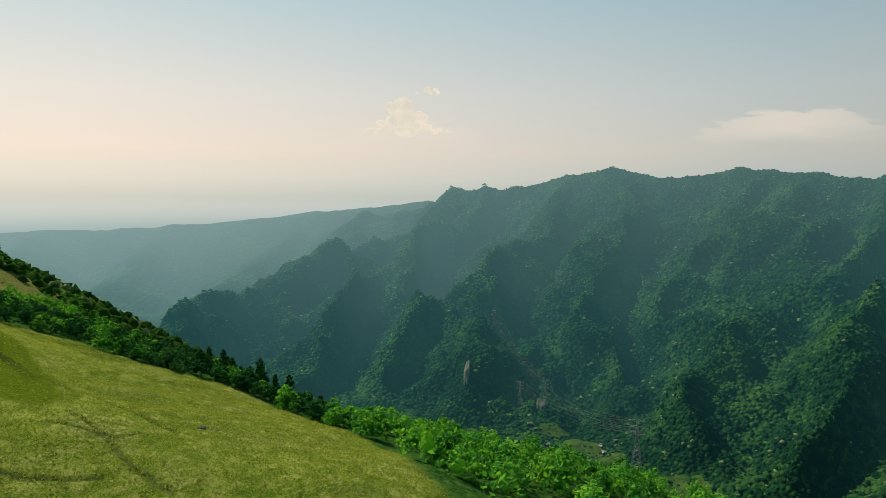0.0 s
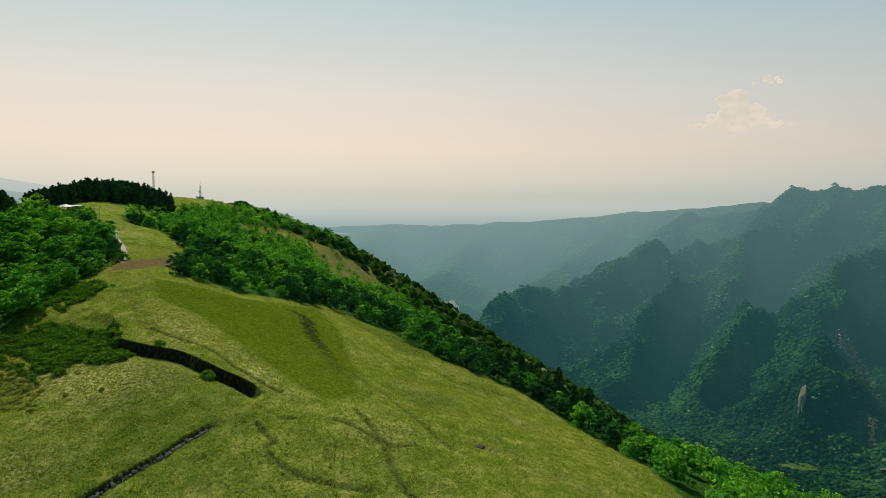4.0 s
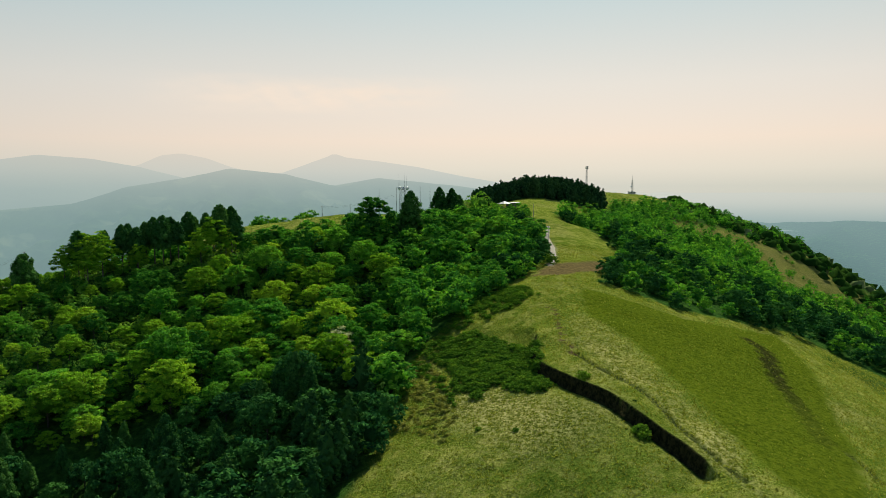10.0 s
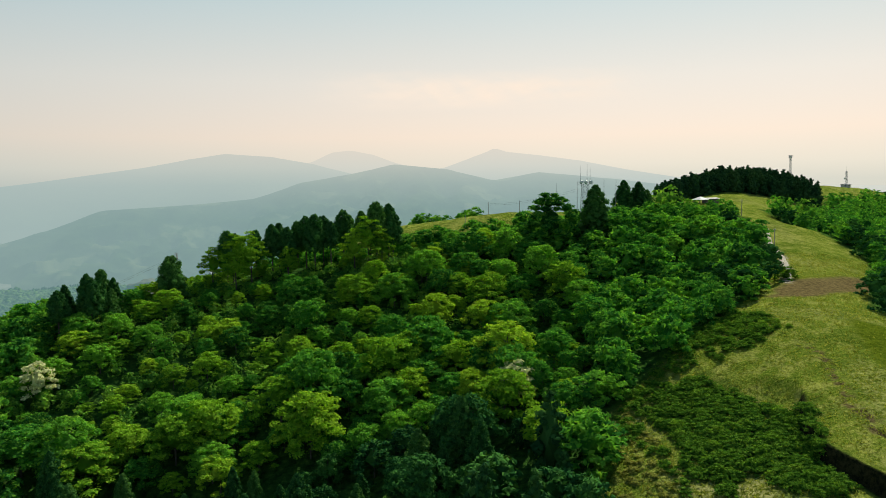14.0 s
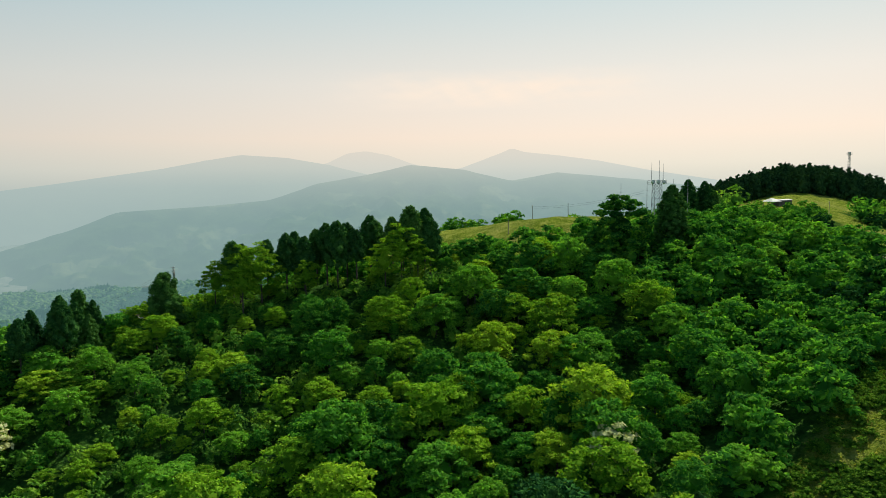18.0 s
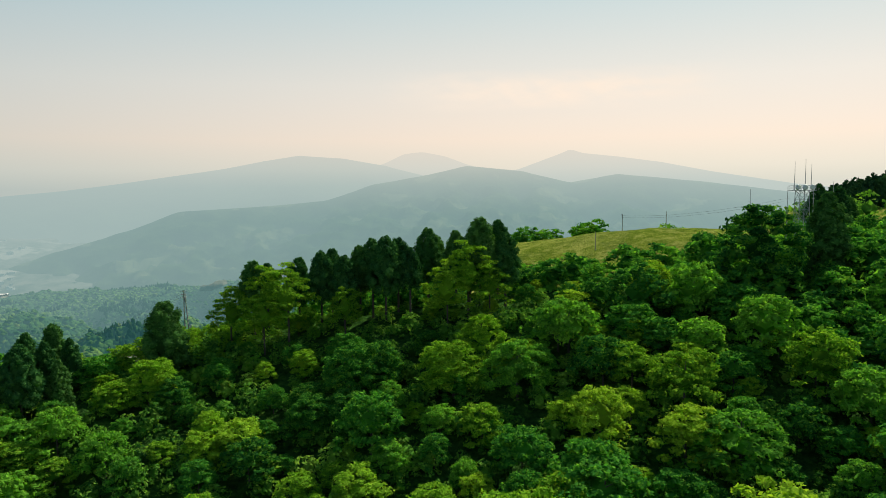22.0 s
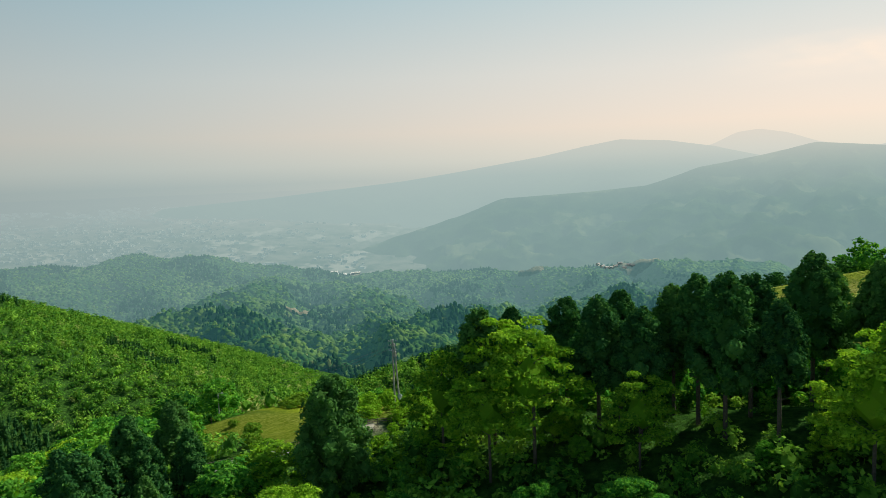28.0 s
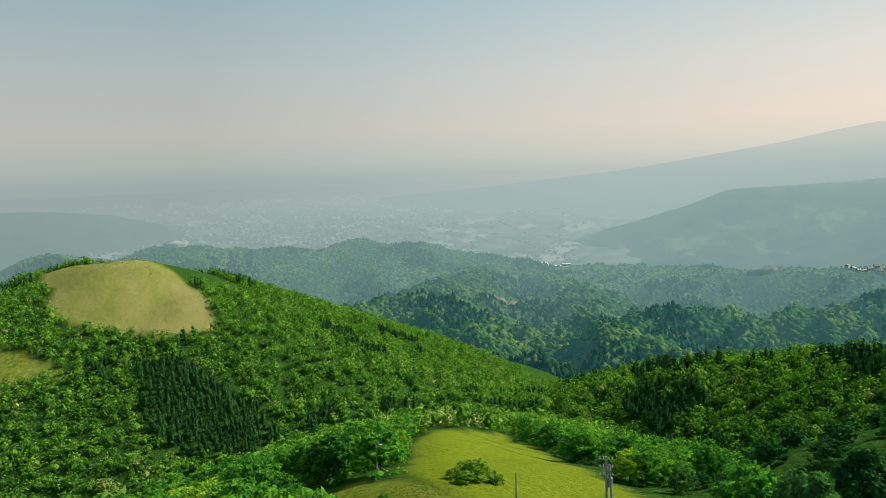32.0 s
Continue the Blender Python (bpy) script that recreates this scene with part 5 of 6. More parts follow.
shade = (vx > -48) & (vx < 60) & (vy > 425) & (vy < 540)
crown_field("west_slope_wood", vx[near_by & ~shade], vy[near_by & ~shade], 1.0, 47, WEST_CROWNS, STAND_LEAVES, "bright broadleaf wood below the field")
crown_field("evergreen_wood", vx[near_by & shade], vy[near_by & shade], 0.55, 57, THICKET_CROWNS, DARK_STAND, "low dark evergreen wood behind the ridge")
pale = away & (np.random.default_rng(8).random(len(vx)) < np.where((vy < 560) & (vx > -560), 0.35, 0.04))
away &= ~pale
crown_field("blossoming_canopy", vx[pale], vy[pale], 1.05, 54, FAR_CROWNS, PALE_CANOPY, "cream-tipped blossoming trees on the western slopes")
crown_field("west_slope_canopy", vx[away], vy[away], 1.25, 51, FAR_CROWNS, CANOPY, "bright broadleaf canopy over the western slopes")
px, py = sown(-1200, 330, 500, 1000, 7.0, 48)
k = western(px, py) & (inside(PLANTATION, px, py) | conifer_hill(px, py) | spur_top(px, py) | (waves(px, py, 240.0, 1.0) > 0.52))
crown_field("cedar_plantation", px[k], py[k], 0.85, 52, SMALL_CEDARS, STAND_NEEDLES, "dark cedar plantations on the western slopes", 0.0, (0.85, 1.1))


tx0, ty0 = sown(-1040, -660, 560, 700, 5.5, 62, 0.9)
k = inside(BARE_PATCH, tx0, ty0)
crown_field("spur_tussocks", tx0[k], ty0[k], 0.12, 63, FAR_CROWNS, leaf_material("dry_tussocks", (0.10, 0.14, 0.02), (0.20, 0.22, 0.04), (0.42, 0.38, 0.14), 0.2, 30.0), "straw-coloured tussocks on the grazed spur", -0.1, (0.5, 1.6))
# Tussocks of the pasture.
r = np.random.default_rng(61)
qx, qy = r.uniform(50, 285, 170000), r.uniform(-40, 330, 170000)
k = inside(PASTURE, qx, qy) & ~inside(BROWN, qx, qy) & ((~inside(LAWN, qx, qy)) | (r.random(170000) < 0.1)) & (to_line(BANK, qx + 0.4, qy) > 1.4) & (to_line(LOW_BANK, qx, qy) > 1.0) & (r.random(170000) < 0.45 + 0.55 * blend(-0.3, 0.5, waves(qx, qy, 13.0, 7.7)))
qx, qy = qx[k], qy[k]
qz = near_height(qx, qy)
n = len(qx)
a, h, w = r.random((n, 3)) * 6.28, r.uniform(0.12, 0.42, (n, 3)), r.uniform(0.10, 0.28, (n, 3))
base = np.stack([qx, qy, qz], 1)[:, None]
side = np.stack([np.cos(a) * w, np.sin(a) * w, 0 * a], -1)
tip = np.stack([-np.sin(a) * h * 0.8, np.cos(a) * h * 0.8, h], -1)
blades = np.stack([base + side - [0, 0, 0.06], base - side - [0, 0, 0.06], base + tip], 2).reshape(-1, 3)
tagged(part("pasture_tussocks", (blades, np.arange(len(blades)).reshape(-1, 3)), TUFTS), "short green and straw-coloured grass tussocks", "grass", kind="stuff")


# ---- built things ----
def ground_at(x, y):
    return float(near_height(x, y))


def lattice(bm, a, b, w0, w1, bays, r, sides=4):
    """Four-legged lattice column from height a to b, with crossed braces."""
    ring = lambda z, w: [(w * sx, w * sy, z) for sx, sy in ((1, 1), (-1, 1), (-1, -1), (1, -1))]
    prev = ring(a, w0)
    for i in range(1, bays + 1):
        u = i / bays
        cur = ring(a + (b - a) * u, w0 + (w1 - w0) * u)
        for j in range(4):
            k = (j + 1) % 4
            rod(bm, prev[j], cur[j], r, None, sides)
            rod(bm, prev[j], cur[k], r * 0.6, None, 3)
            rod(bm, prev[k], cur[j], r * 0.6, None, 3)
            rod(bm, cur[j], cur[k], r * 0.6, None, 3)
        prev = cur
    return bm


def relay_tower(x, y, tall):
    ob = thing("relay_tower", (x, y, ground_at(x, y)), "grey lattice relay tower with a railed platform and dishes", "radio tower")
    part("lattice", lattice(bmesh.new(), -0.5, tall, 1.7, 1.2, 9, 0.09), STEEL, ob)
    deck = box(bmesh.new(), 0, 0, tall, 5.2, 4.2, 0.18)
    part("platform", deck, STEEL, ob)
    rail = bmesh.new()
    for sx in (-2.5, -1.25, 0, 1.25, 2.5):
        for sy in (-2, 2):
            rod(rail, (sx, sy, tall), (sx, sy, tall + 1.2), 0.05, None, 4)
    for z in (0.6, 1.2):
        for sy in (-2, 2):
            rod(rail, (-2.5, sy, tall + z), (2.5, sy, tall + z), 0.05, None, 4)
        for sx in (-2.5, 2.5):
            rod(rail, (sx, -2, tall + z), (sx, 2, tall + z), 0.05, None, 4)
    part("railing", rail, STEEL, ob)
    for sx, sy, h in ((-1.6, 1, 7.5), (0.9, 0.4, 8.2), (1.7, -1, 6.8)):
        part("whip_antenna", rod(rod(bmesh.new(), (sx, sy, tall), (sx, sy, tall + h * 0.6), 0.09, 0.07, 6), (sx, sy, tall + h * 0.6), (sx, sy, tall + h), 0.06, 0.03, 5), STEEL, ob)
    for sx, sy in ((-2.2, -2.2), (-0.4, -2.3), (1.6, -2.2)):
        bm = bmesh.new()
        bmesh.ops.create_cone(bm, cap_ends=True, segments=14, radius1=0.75, radius2=0.55, depth=0.35, matrix=pose(sx, sy, tall + 0.8, 90, 0, 0))
        part("dish", bm, WHITE, ob, "round white drum dish")
    return ob


relay_tower(145.5, 369, 21.8)


def antenna_pole(x, y, tall, label):
    ob = thing("antenna_pole", (x, y, ground_at(x, y)), label, "antenna")
    part("pole", rod(rod(bmesh.new(), (0, 0, -0.5), (0, 0, tall * 0.7), 0.16, 0.12, 7), (0, 0, tall * 0.7), (0, 0, tall), 0.08, 0.05, 6), STEEL, ob)
    bm = bmesh.new()
    for k in range(3):
        rod(bm, (-0.5, 0, tall * (0.72 + 0.07 * k)), (0.5, 0, tall * (0.72 + 0.07 * k)), 0.04, None, 4)
    part("dipole_arms", bm, STEEL, ob)


antenna_pole(143.0, 371.6, 23.4, "thin steel antenna pole beside the relay tower")
antenna_pole(162.4, 394.3, 21.5, "thin steel antenna pole on the hilltop")
antenna_pole(167.3, 392.6, 22.0, "thin steel antenna pole on the hilltop")
antenna_pole(136.0, 378.0, 24.0, "steel antenna pole with cross arms above the trees")


def broadcast_mast(x, y, tall, label, head):
    ob = thing("broadcast_mast", (x, y, ground_at(x, y)), label, "mast")
    part("lattice", lattice(bmesh.new(), -0.5, tall, 0.9, 0.55, 12, 0.08), STEEL, ob)
    if head:
        for k in range(3):
            a = k * 2.1
            part("panel_antenna", box(bmesh.new(), 1.0 * math.cos(a), 1.0 * math.sin(a), tall - 1.4, 0.5, 0.5, 2.6, 0.05), WHITE, ob)
        part("head_ring", lattice(bmesh.new(), tall - 2.6, tall, 1.3, 1.3, 1, 0.07), STEEL, ob)
    else:
        part("top_pole", rod(bmesh.new(), (0, 0, tall), (0, 0, tall + 6), 0.12, 0.05, 6), STEEL, ob)
        bm = bmesh.new()
        bmesh.ops.create_cone(bm, cap_ends=True, segments=12, radius1=1.0, radius2=0.8, depth=0.4, matrix=pose(-1.4, 0, tall * 0.55, 0, 90, 0))
        part("dish", bm, WHITE, ob)
    return ob


broadcast_mast(432, 673, 25.0, "slender grey lattice mast with panel antennas behind the wood", True)
broadcast_mast(512, 708, 15.0, "slim lattice mast with a dish on the summit meadow", False)


def small_house(name, x, y, z, sx, sy, wall_h, roof_h, turn, wall, roof, label, category, group="", hip=False, windows=True):
    ob = thing(name, (x, y, z), label, category, group, turn)
    part("wall", box(bmesh.new(), 0, 0, wall_h / 2 - 0.3, sx, sy, wall_h + 0.6), wall, ob)
    e = 0.5
    hx, hy, r = sx / 2 + e, sy / 2 + e, (sx / 2 - sy / 2 if hip else sx / 2 + e)
    r = max(r, 0.15)
    v = [(-hx, -hy, wall_h), (hx, -hy, wall_h), (hx, hy, wall_h), (-hx, hy, wall_h), (-r, 0, wall_h + roof_h), (r, 0, wall_h + roof_h)]
    v += [(a, b, c - 0.18) for a, b, c in v[:4]]
    bm = bmesh.new()
    vs = [bm.verts.new(p) for p in v]
    for f in ((0, 1, 5, 4), (2, 3, 4, 5), (1, 2, 5), (3, 0, 4), (9, 8, 7, 6), (0, 6, 7, 1), (1, 7, 8, 2), (2, 8, 9, 3), (3, 9, 6, 0)):
        bm.faces.new([vs[i] for i in f])
    part("roof", bm, roof, ob)
    if windows:
        for k in range(max(1, int(sx // 3))):
            wx0 = -sx / 2 + (k + 0.5) * sx / max(1, int(sx // 3))
            for sgn in (-1, 1):
                part("window", box(bmesh.new(), wx0, sgn * (sy / 2 + 0.02), wall_h * 0.55, 1.2, 0.08, 1.1), CABLE, ob, "dark window pane")
    return ob


# Shelter and shed on the summit.
shelter = thing("rest_shelter", (243, 464, ground_at(243, 464)), "open rest shelter with a bright white pyramid roof", "shelter", turn=20)
for sx in (-2.8, 2.8):
    for sy in (-2.2, 2.2):
        part("post", rod(bmesh.new(), (sx, sy, -0.4), (sx, sy, 2.6), 0.13, None, 8), WOOD, shelter)
bm = bmesh.new()
bmesh.ops.create_cone(bm, cap_ends=True, segments=4, radius1=4.7, radius2=0.4, depth=1.7, matrix=pose(0, 0, 3.5, 0, 0, 45))
part("roof", bm, WHITE, shelter, "bright white pyramid roof")
part("bench", box(box(bmesh.new(), 0, 1.8, 0.45, 4.5, 0.5, 0.1), 0, 1.8, 0.2, 3.8, 0.2, 0.45), WOOD, shelter)
small_house("shed", 251, 468, ground_at(251, 468), 9.0, 4.0, 2.6, 0.5, 20, DARK_WALL, ROOF, "low dark board shed beside the shelter", "shed")
small_house("equipment_hut", 508, 703, ground_at(508, 703), 8.0, 3.5, 2.6, 0.4, 10, PLASTER, ROOF, "low grey equipment hut at the mast's foot", "hut")


def utility_pole(x, y, tall, label, arms=2, turn=0.0, lamp=False, transformer=False, name="utility_pole"):
    ob = thing(name, (x, y, ground_at(x, y)), label, "pole", "utility poles", turn)
    part("pole", rod(bmesh.new(), (0, 0, -0.8), (0, 0, tall), 0.17, 0.11, 10), CONCRETE, ob)
    for k in range(arms):
        z = tall - 0.35 - 0.8 * k
        arm = part("crossarm", box(bmesh.new(), 0, 0.14, z, 1.5 - 0.3 * k, 0.08, 0.08), STEEL, ob)
        for s in (-0.6, -0.25, 0.25, 0.6):
            part("insulator", rod(bmesh.new(), (s, 0.14, z + 0.05), (s, 0.14, z + 0.28), 0.06, 0.04, 6), WHITE, arm)
    if transformer:
        part("transformer", rod(rod(bmesh.new(), (0.35, 0, tall - 3.0), (0.35, 0, tall - 2.1), 0.28, None, 10), (0.35, 0, tall - 2.1), (0.35, 0, tall - 2.0), 0.2, 0.1, 8), STEEL, ob)
    if lamp:
        part("lamp_arm", rod(bmesh.new(), (0, 0, tall - 0.3), (-0.9, 0, tall - 0.05), 0.05, None, 6), STEEL, ob)
        part("lamp_head", box(bmesh.new(), -1.1, 0, tall - 0.05, 0.6, 0.25, 0.14, 0.03), WHITE, ob)
    return ob


pair = utility_pole(-15.5, 365.5, 11.6, "tall twin-legged utility pole with crossarms beside the lane", 3, 30, transformer=True)
part("second_leg", rod(bmesh.new(), (0.9, -0.9, -0.8), (0.28, -0.1, 10.9), 0.15, 0.11, 8), CONCRETE, pair)
bm = bmesh.new()
bmesh.ops.create_cone(bm, cap_ends=True, segments=18, radius1=0.42, radius2=0.38, depth=0.1, matrix=pose(0.9, -1.0, 2.3, 90, 0, 0))
rod(bm, (0.9, -0.95, -0.6), (0.9, -0.95, 2.3), 0.05, None, 6)
tagged(part("traffic_mirror", bm, WHITE), "round white road mirror on a thin post", "mirror").matrix_basis = pose(-14.2, 364.4, ground_at(-14.2, 364.4))
utility_pole(204.5, 331.1, 8.8, "grey utility pole beside the gravel track", 1, 20)
utility_pole(239.5, 414.8, 8.0, "utility pole where the track meets the summit", 1, 20)
utility_pole(119.3, 446.0, 6.2, "utility pole with crossarms on the meadow's edge", 2, 60)
utility_pole(135.7, 445.9, 6.4, "plain grey pole on the meadow's edge", 0)
utility_pole(103.8, 422.3, 6.2, "plain grey pole on the meadow", 0)
utility_pole(405.2, 596, 8.5, "distant utility pole behind the summit wood", 2)
utility_pole(-85.9, 396.7, 7.4, "thin pale street lamp pole by the field", 0, 200, True, name="street_lamp")
utility_pole(-49.6, 395.5, 4.6, "short grey pole at the field's edge", 0)
utility_pole(-110, 384, 9.5, "thin pale pole among the western trees", 1, 30)


def strung(name, a, b, sag, label, r=0.02):
    """A hanging cable."""
    bm = bmesh.new()
    a, b = Vector(a), Vector(b)
    pts = [a.lerp(b, i / 10) - Vector((0, 0, 4 * sag * (i / 10) * (1 - i / 10))) for i in range(11)]
    for p, q in zip(pts[:-1], pts[1:]):
        rod(bm, p, q, r, None, 4)
    return tagged(part(name, bm, CABLE), label, "cable", kind="structure")


for dz in (0.2, 0.9):
    strung("overhead_cable", (-15.5, 365.5, ground_at(-15.5, 365.5) + 11 - dz), (-85, 420, ground_at(-85, 420) + 9 - dz), 1.0, "thin black overhead cable")
    strung("overhead_cable", (119.3, 446, ground_at(119.3, 446) + 5.8 - dz), (142, 372, 98 - dz), 1.5, "thin black overhead cable")

def lane_strip(name, line, wide, material, label):
    """A narrow road that follows the ground, with worn uneven edges."""
    pts = []
    for (ax, ay), (bx, by) in zip(line[:-1], line[1:]):
        n = max(2, int(math.hypot(bx - ax, by - ay) / 0.8))
        pts += [(ax + (bx - ax) * k / n, ay + (by - ay) * k / n) for k in range(n)]
    pts = np.array(pts + [line[-1]], float)
    for _ in range(6):
        pts[1:-1] = 0.5 * pts[1:-1] + 0.25 * (pts[:-2] + pts[2:])
    d = np.gradient(pts, axis=0)
    d /= np.linalg.norm(d, axis=1, keepdims=True)
    side = np.stack([-d[:, 1], d[:, 0]], 1)
    rows = []
    for k, drop in ((-1.12, 0.5), (-1, 0), (-0.5, -0.04), (0, -0.05), (0.5, -0.04), (1, 0), (1.12, 0.5)):
        q = pts + side * (k * wide / 2 * (1 + 0.16 * waves(pts[:, 0], pts[:, 1], 5.0, k)))[:, None]
        rows.append(np.column_stack([q, near_height(pts[:, 0], pts[:, 1]) + 0.22 - drop]))
    v = np.stack(rows, 1)
    n, m = v.shape[:2]
    a, b = np.meshgrid(np.arange(n - 1), np.arange(m - 1), indexing="ij")
    f = np.stack([a * m + b, (a + 1) * m + b, (a + 1) * m + b + 1, a * m + b + 1], -1).reshape(-1, 4)
    return tagged(part(name, (v.reshape(-1, 3), f, True), material), label, "road", kind="structure")


PALE_GRAVEL = plain_material("pale_gravel", (0.30, 0.27, 0.21), (0.52, 0.48, 0.40), 0.95, 0, 0.8, 0.02)
lane_strip("road_lane", LANE, 2.7, PALE_GRAVEL, "narrow pale lane bending along the slope")
lane_strip("road_track", TRACK[0:5], 2.2, PALE_GRAVEL, "worn gravel track up the pasture")

# Guard rail of the lane.
rail = thing("guard_rail", (-30, 346, ground_at(-30, 346)), "low weathered wooden guard rail along the lane", "fence")
line = [(-12.0, 358.0), (-22.0, 354.0), (-27.5, 350.0), (-32.5, 345.0), (-42.5, 339.0)]
spots = []
for (ax, ay), (bx, by) in zip(line[:-1], line[1:]):
    for k in range(5):
        spots.append((ax + (bx - ax) * k / 5, ay + (by - ay) * k / 5))
base = Vector((-30, 346, ground_at(-30, 346)))
for i, (x, y) in enumerate(spots):
    p = Vector((x, y, ground_at(x, y))) - base
    part("post", rod(bmesh.new(), p - Vector((0, 0, 0.4)), p + Vector((0, 0, 0.85)), 0.08, 0.07, 6), WOOD, rail)
    if i:
        q = Vector((*spots[i - 1], ground_at(*spots[i - 1]))) - base
        for h in (0.4, 0.75):
            part("bar", rod(bmesh.new(), q + Vector((0, 0, h)), p + Vector((0, 0, h)), 0.05, None, 5), WOOD, rail)

# Low stone row across the pasture, and the pit with its spoil.
row = thing("stone_row", (105, 138, ground_at(105, 138)), "broken row of pale stones along a low bank", "stone row")
sr = random.Random(9)
o = Vector((105, 138, ground_at(105, 138)))
for i in range(58):
    u = i / 57
    k = min(3, int(u * 4))
    (ax, ay), (bx, by) = LOW_BANK[k], LOW_BANK[k + 1]
    w = u * 4 - k
    x, y = ax + (bx - ax) * w + sr.uniform(-0.4, 0.4), ay + (by - ay) * w - 0.7 + sr.uniform(-0.5, 0.5)
    bm = bmesh.new()
    bmesh.ops.create_icosphere(bm, subdivisions=1, radius=sr.uniform(0.25, 0.55), matrix=Matrix.Translation(Vector((x, y, ground_at(x, y) + 0.1)) - o) @ Matrix.Diagonal((1, 1, 0.9, 1)))
    for v in bm.verts:
        v.co += Vector((sr.uniform(-1, 1), sr.uniform(-1, 1), sr.uniform(-1, 1))) * 0.08
    part("stone", bm, STONE, row)
pit = thing("earth_pit", (160, 91, ground_at(160, 91)), "small dark earth pit with dug-out soil in the grass", "pit")
bm = bmesh.new()
bmesh.ops.create_icosphere(bm, subdivisions=3, radius=1.0, matrix=Matrix.Diagonal((1.7, 1.1, 0.5, 1)))
for v in bm.verts:
    v.co += v.co * 0.25 * noise.noise(v.co * 2.0)
part("mound", bm, plain_material("dark_soil", (0.015, 0.013, 0.008), (0.05, 0.04, 0.025), 0.95, 0, 2.0, 0.05), pit, "dark dug soil")
for x, y in ((2.4, -1.6), (3.4, -2.2), (1.6, -1.9), (2.9, -2.9)):
    bm = bmesh.new()
    bmesh.ops.create_icosphere(bm, subdivisions=1, radius=0.35, matrix=pose(x, y, ground_at(160 + x, 91 + y) - ground_at(160, 91) + 0.1))
    part("clod", bm, STONE, pit)

# Shrubs on the pasture, along the bank and at the wood's edge.
SPOTS = [(134.6, 183, 0.8), (134.2, 160, 0.9), (133.5, 158.5, 0.7), (134.0, 210, 0.8), (131, 199, 0.8), (126, 188, 0.8), (135, 240, 0.6), (148, 256, 0.6), (106, 178, 0.35), (112, 172, 0.35)]
br = random.Random(17)
patch_spots = [(br.uniform(110, 138), br.uniform(186, 240), br.uniform(0.4, 0.8)) for _ in range(110)]
SPOTS += [p for p in patch_spots if inside(RANK, np.array(p[0]), np.array(p[1]))][:40]
LOW_CROWNS = [broad_crown(960 + 7 * i, 1.5, 0.0, 1.35, 14, 9, 0.22, 0.8, core=0.6) for i in range(4)]
sx, sy = sown(108, 162, 184, 274, 1.35, 68, 0.7)
k = inside(RANK, sx + 1.5 * waves(sx, sy, 9.0), sy) | (inside(UPPER_RANK, sx + 1.5 * waves(sx, sy, 9.0), sy) & (np.random.default_rng(4).random(len(sx)) < 0.6))
rough = [(94, 196), (104, 222), (110, 236), (128, 251), (146, 267), (141, 242), (122, 240), (112, 230), (110, 207), (106, 190), (98, 178)]
k |= inside(rough, sx, sy) & (np.random.default_rng(5).random(len(sx)) < 0.45)
sx2, sy2 = sown(90, 112, 172, 240, 1.8, 72, 0.8)
k2 = inside(rough, sx2, sy2)
crown_field("rough_tussocks", sx2[k2], sy2[k2], 0.5, 73, LOW_CROWNS, TUFTS, "rank straw and green tussocks at the wood's edge", -0.15, (0.5, 1.4))
crown_field("bramble_thicket", sx[k], sy[k], 0.85, 69, LOW_CROWNS, SHRUB, "low green bramble thicket below the bank", -0.15, (0.6, 1.3))
SPOTS += [(br.uniform(143, 156), br.uniform(245, 264), br.uniform(0.3, 0.6)) for _ in range(22)]
SPOTS += [(184 + br.uniform(-3, 3), 296 + 9 * k + br.uniform(-2, 2), br.uniform(1.4, 2.2)) for k in range(4)]
SPOTS += [(x + br.uniform(-2, 2), y + br.uniform(-2, 2), br.uniform(0.6, 1.2)) for x, y in ((-61, 398), (-58, 400), (-64, 397), (-22, 362), (-30, 360), (-8, 366), (-4, 360), (-36, 352), (-18, 350), (-45, 366), (-70, 384), (90, 205), (84, 190), (99, 214), (104, 226))]
SPOTS += [(-62, 400, 1.5), (-66, 402, 1.2)]
for i, (x, y, s) in enumerate(SPOTS):
    plant_tree(BUSH[i % 3], x, y, s, "leafy green shrub in rough grass", "shrub", "shrubs of the pasture and lane", br.uniform(0, 360))


# ---- far built things ----
def patch_on(name, height, turn, dist, wide, deep, material, label, lift=3.0, sink=8.0):
    """A worn or cleared patch that follows the slope, with an uneven edge."""
    c = far(turn, 0, dist)
    n = 15
    u, v = np.meshgrid(np.linspace(-1, 1, n), np.linspace(-1, 1, n), indexing="ij")
    a = radians(turn)
    k = 1 + 0.22 * waves(u, v, 1.6, turn) + 0.1 * np.sin(5 * u + turn)
    su, sv = u * np.sqrt(1 - v * v / 2) * k, v * np.sqrt(1 - u * u / 2) * k
    x = c[0] - math.sin(a) * su * wide + math.cos(a) * sv * deep
    y = c[1] + math.cos(a) * su * wide + math.sin(a) * sv * deep
    z = height(x, y) + lift - sink * blend(0.8, 1.0, np.maximum(np.abs(u), np.abs(v)))
    i, j = np.meshgrid(np.arange(n - 1), np.arange(n - 1), indexing="ij")
    f = np.stack([i * n + j, (i + 1) * n + j, (i + 1) * n + j + 1, i * n + j + 1], -1).reshape(-1, 4)
    return tagged(part(name, (np.stack([x.ravel(), y.ravel(), z.ravel()], 1), f, True), material), label, "clearing", kind="structure")


patch_on("clearing", east_height, 3.8, 1980, 9, 40, EARTH, "brown landslide scar on the wooded slope", 9)
patch_on("clearing", east_height, -2.7, 1940, 13, 26, EARTH, "bare earth lot at the foot of the mountain", 9)
patch_on("quarry", north_height, 33.0, 2750, 45, 190, HAZY_EARTH, "pale quarry face in the hazy valley", 3)
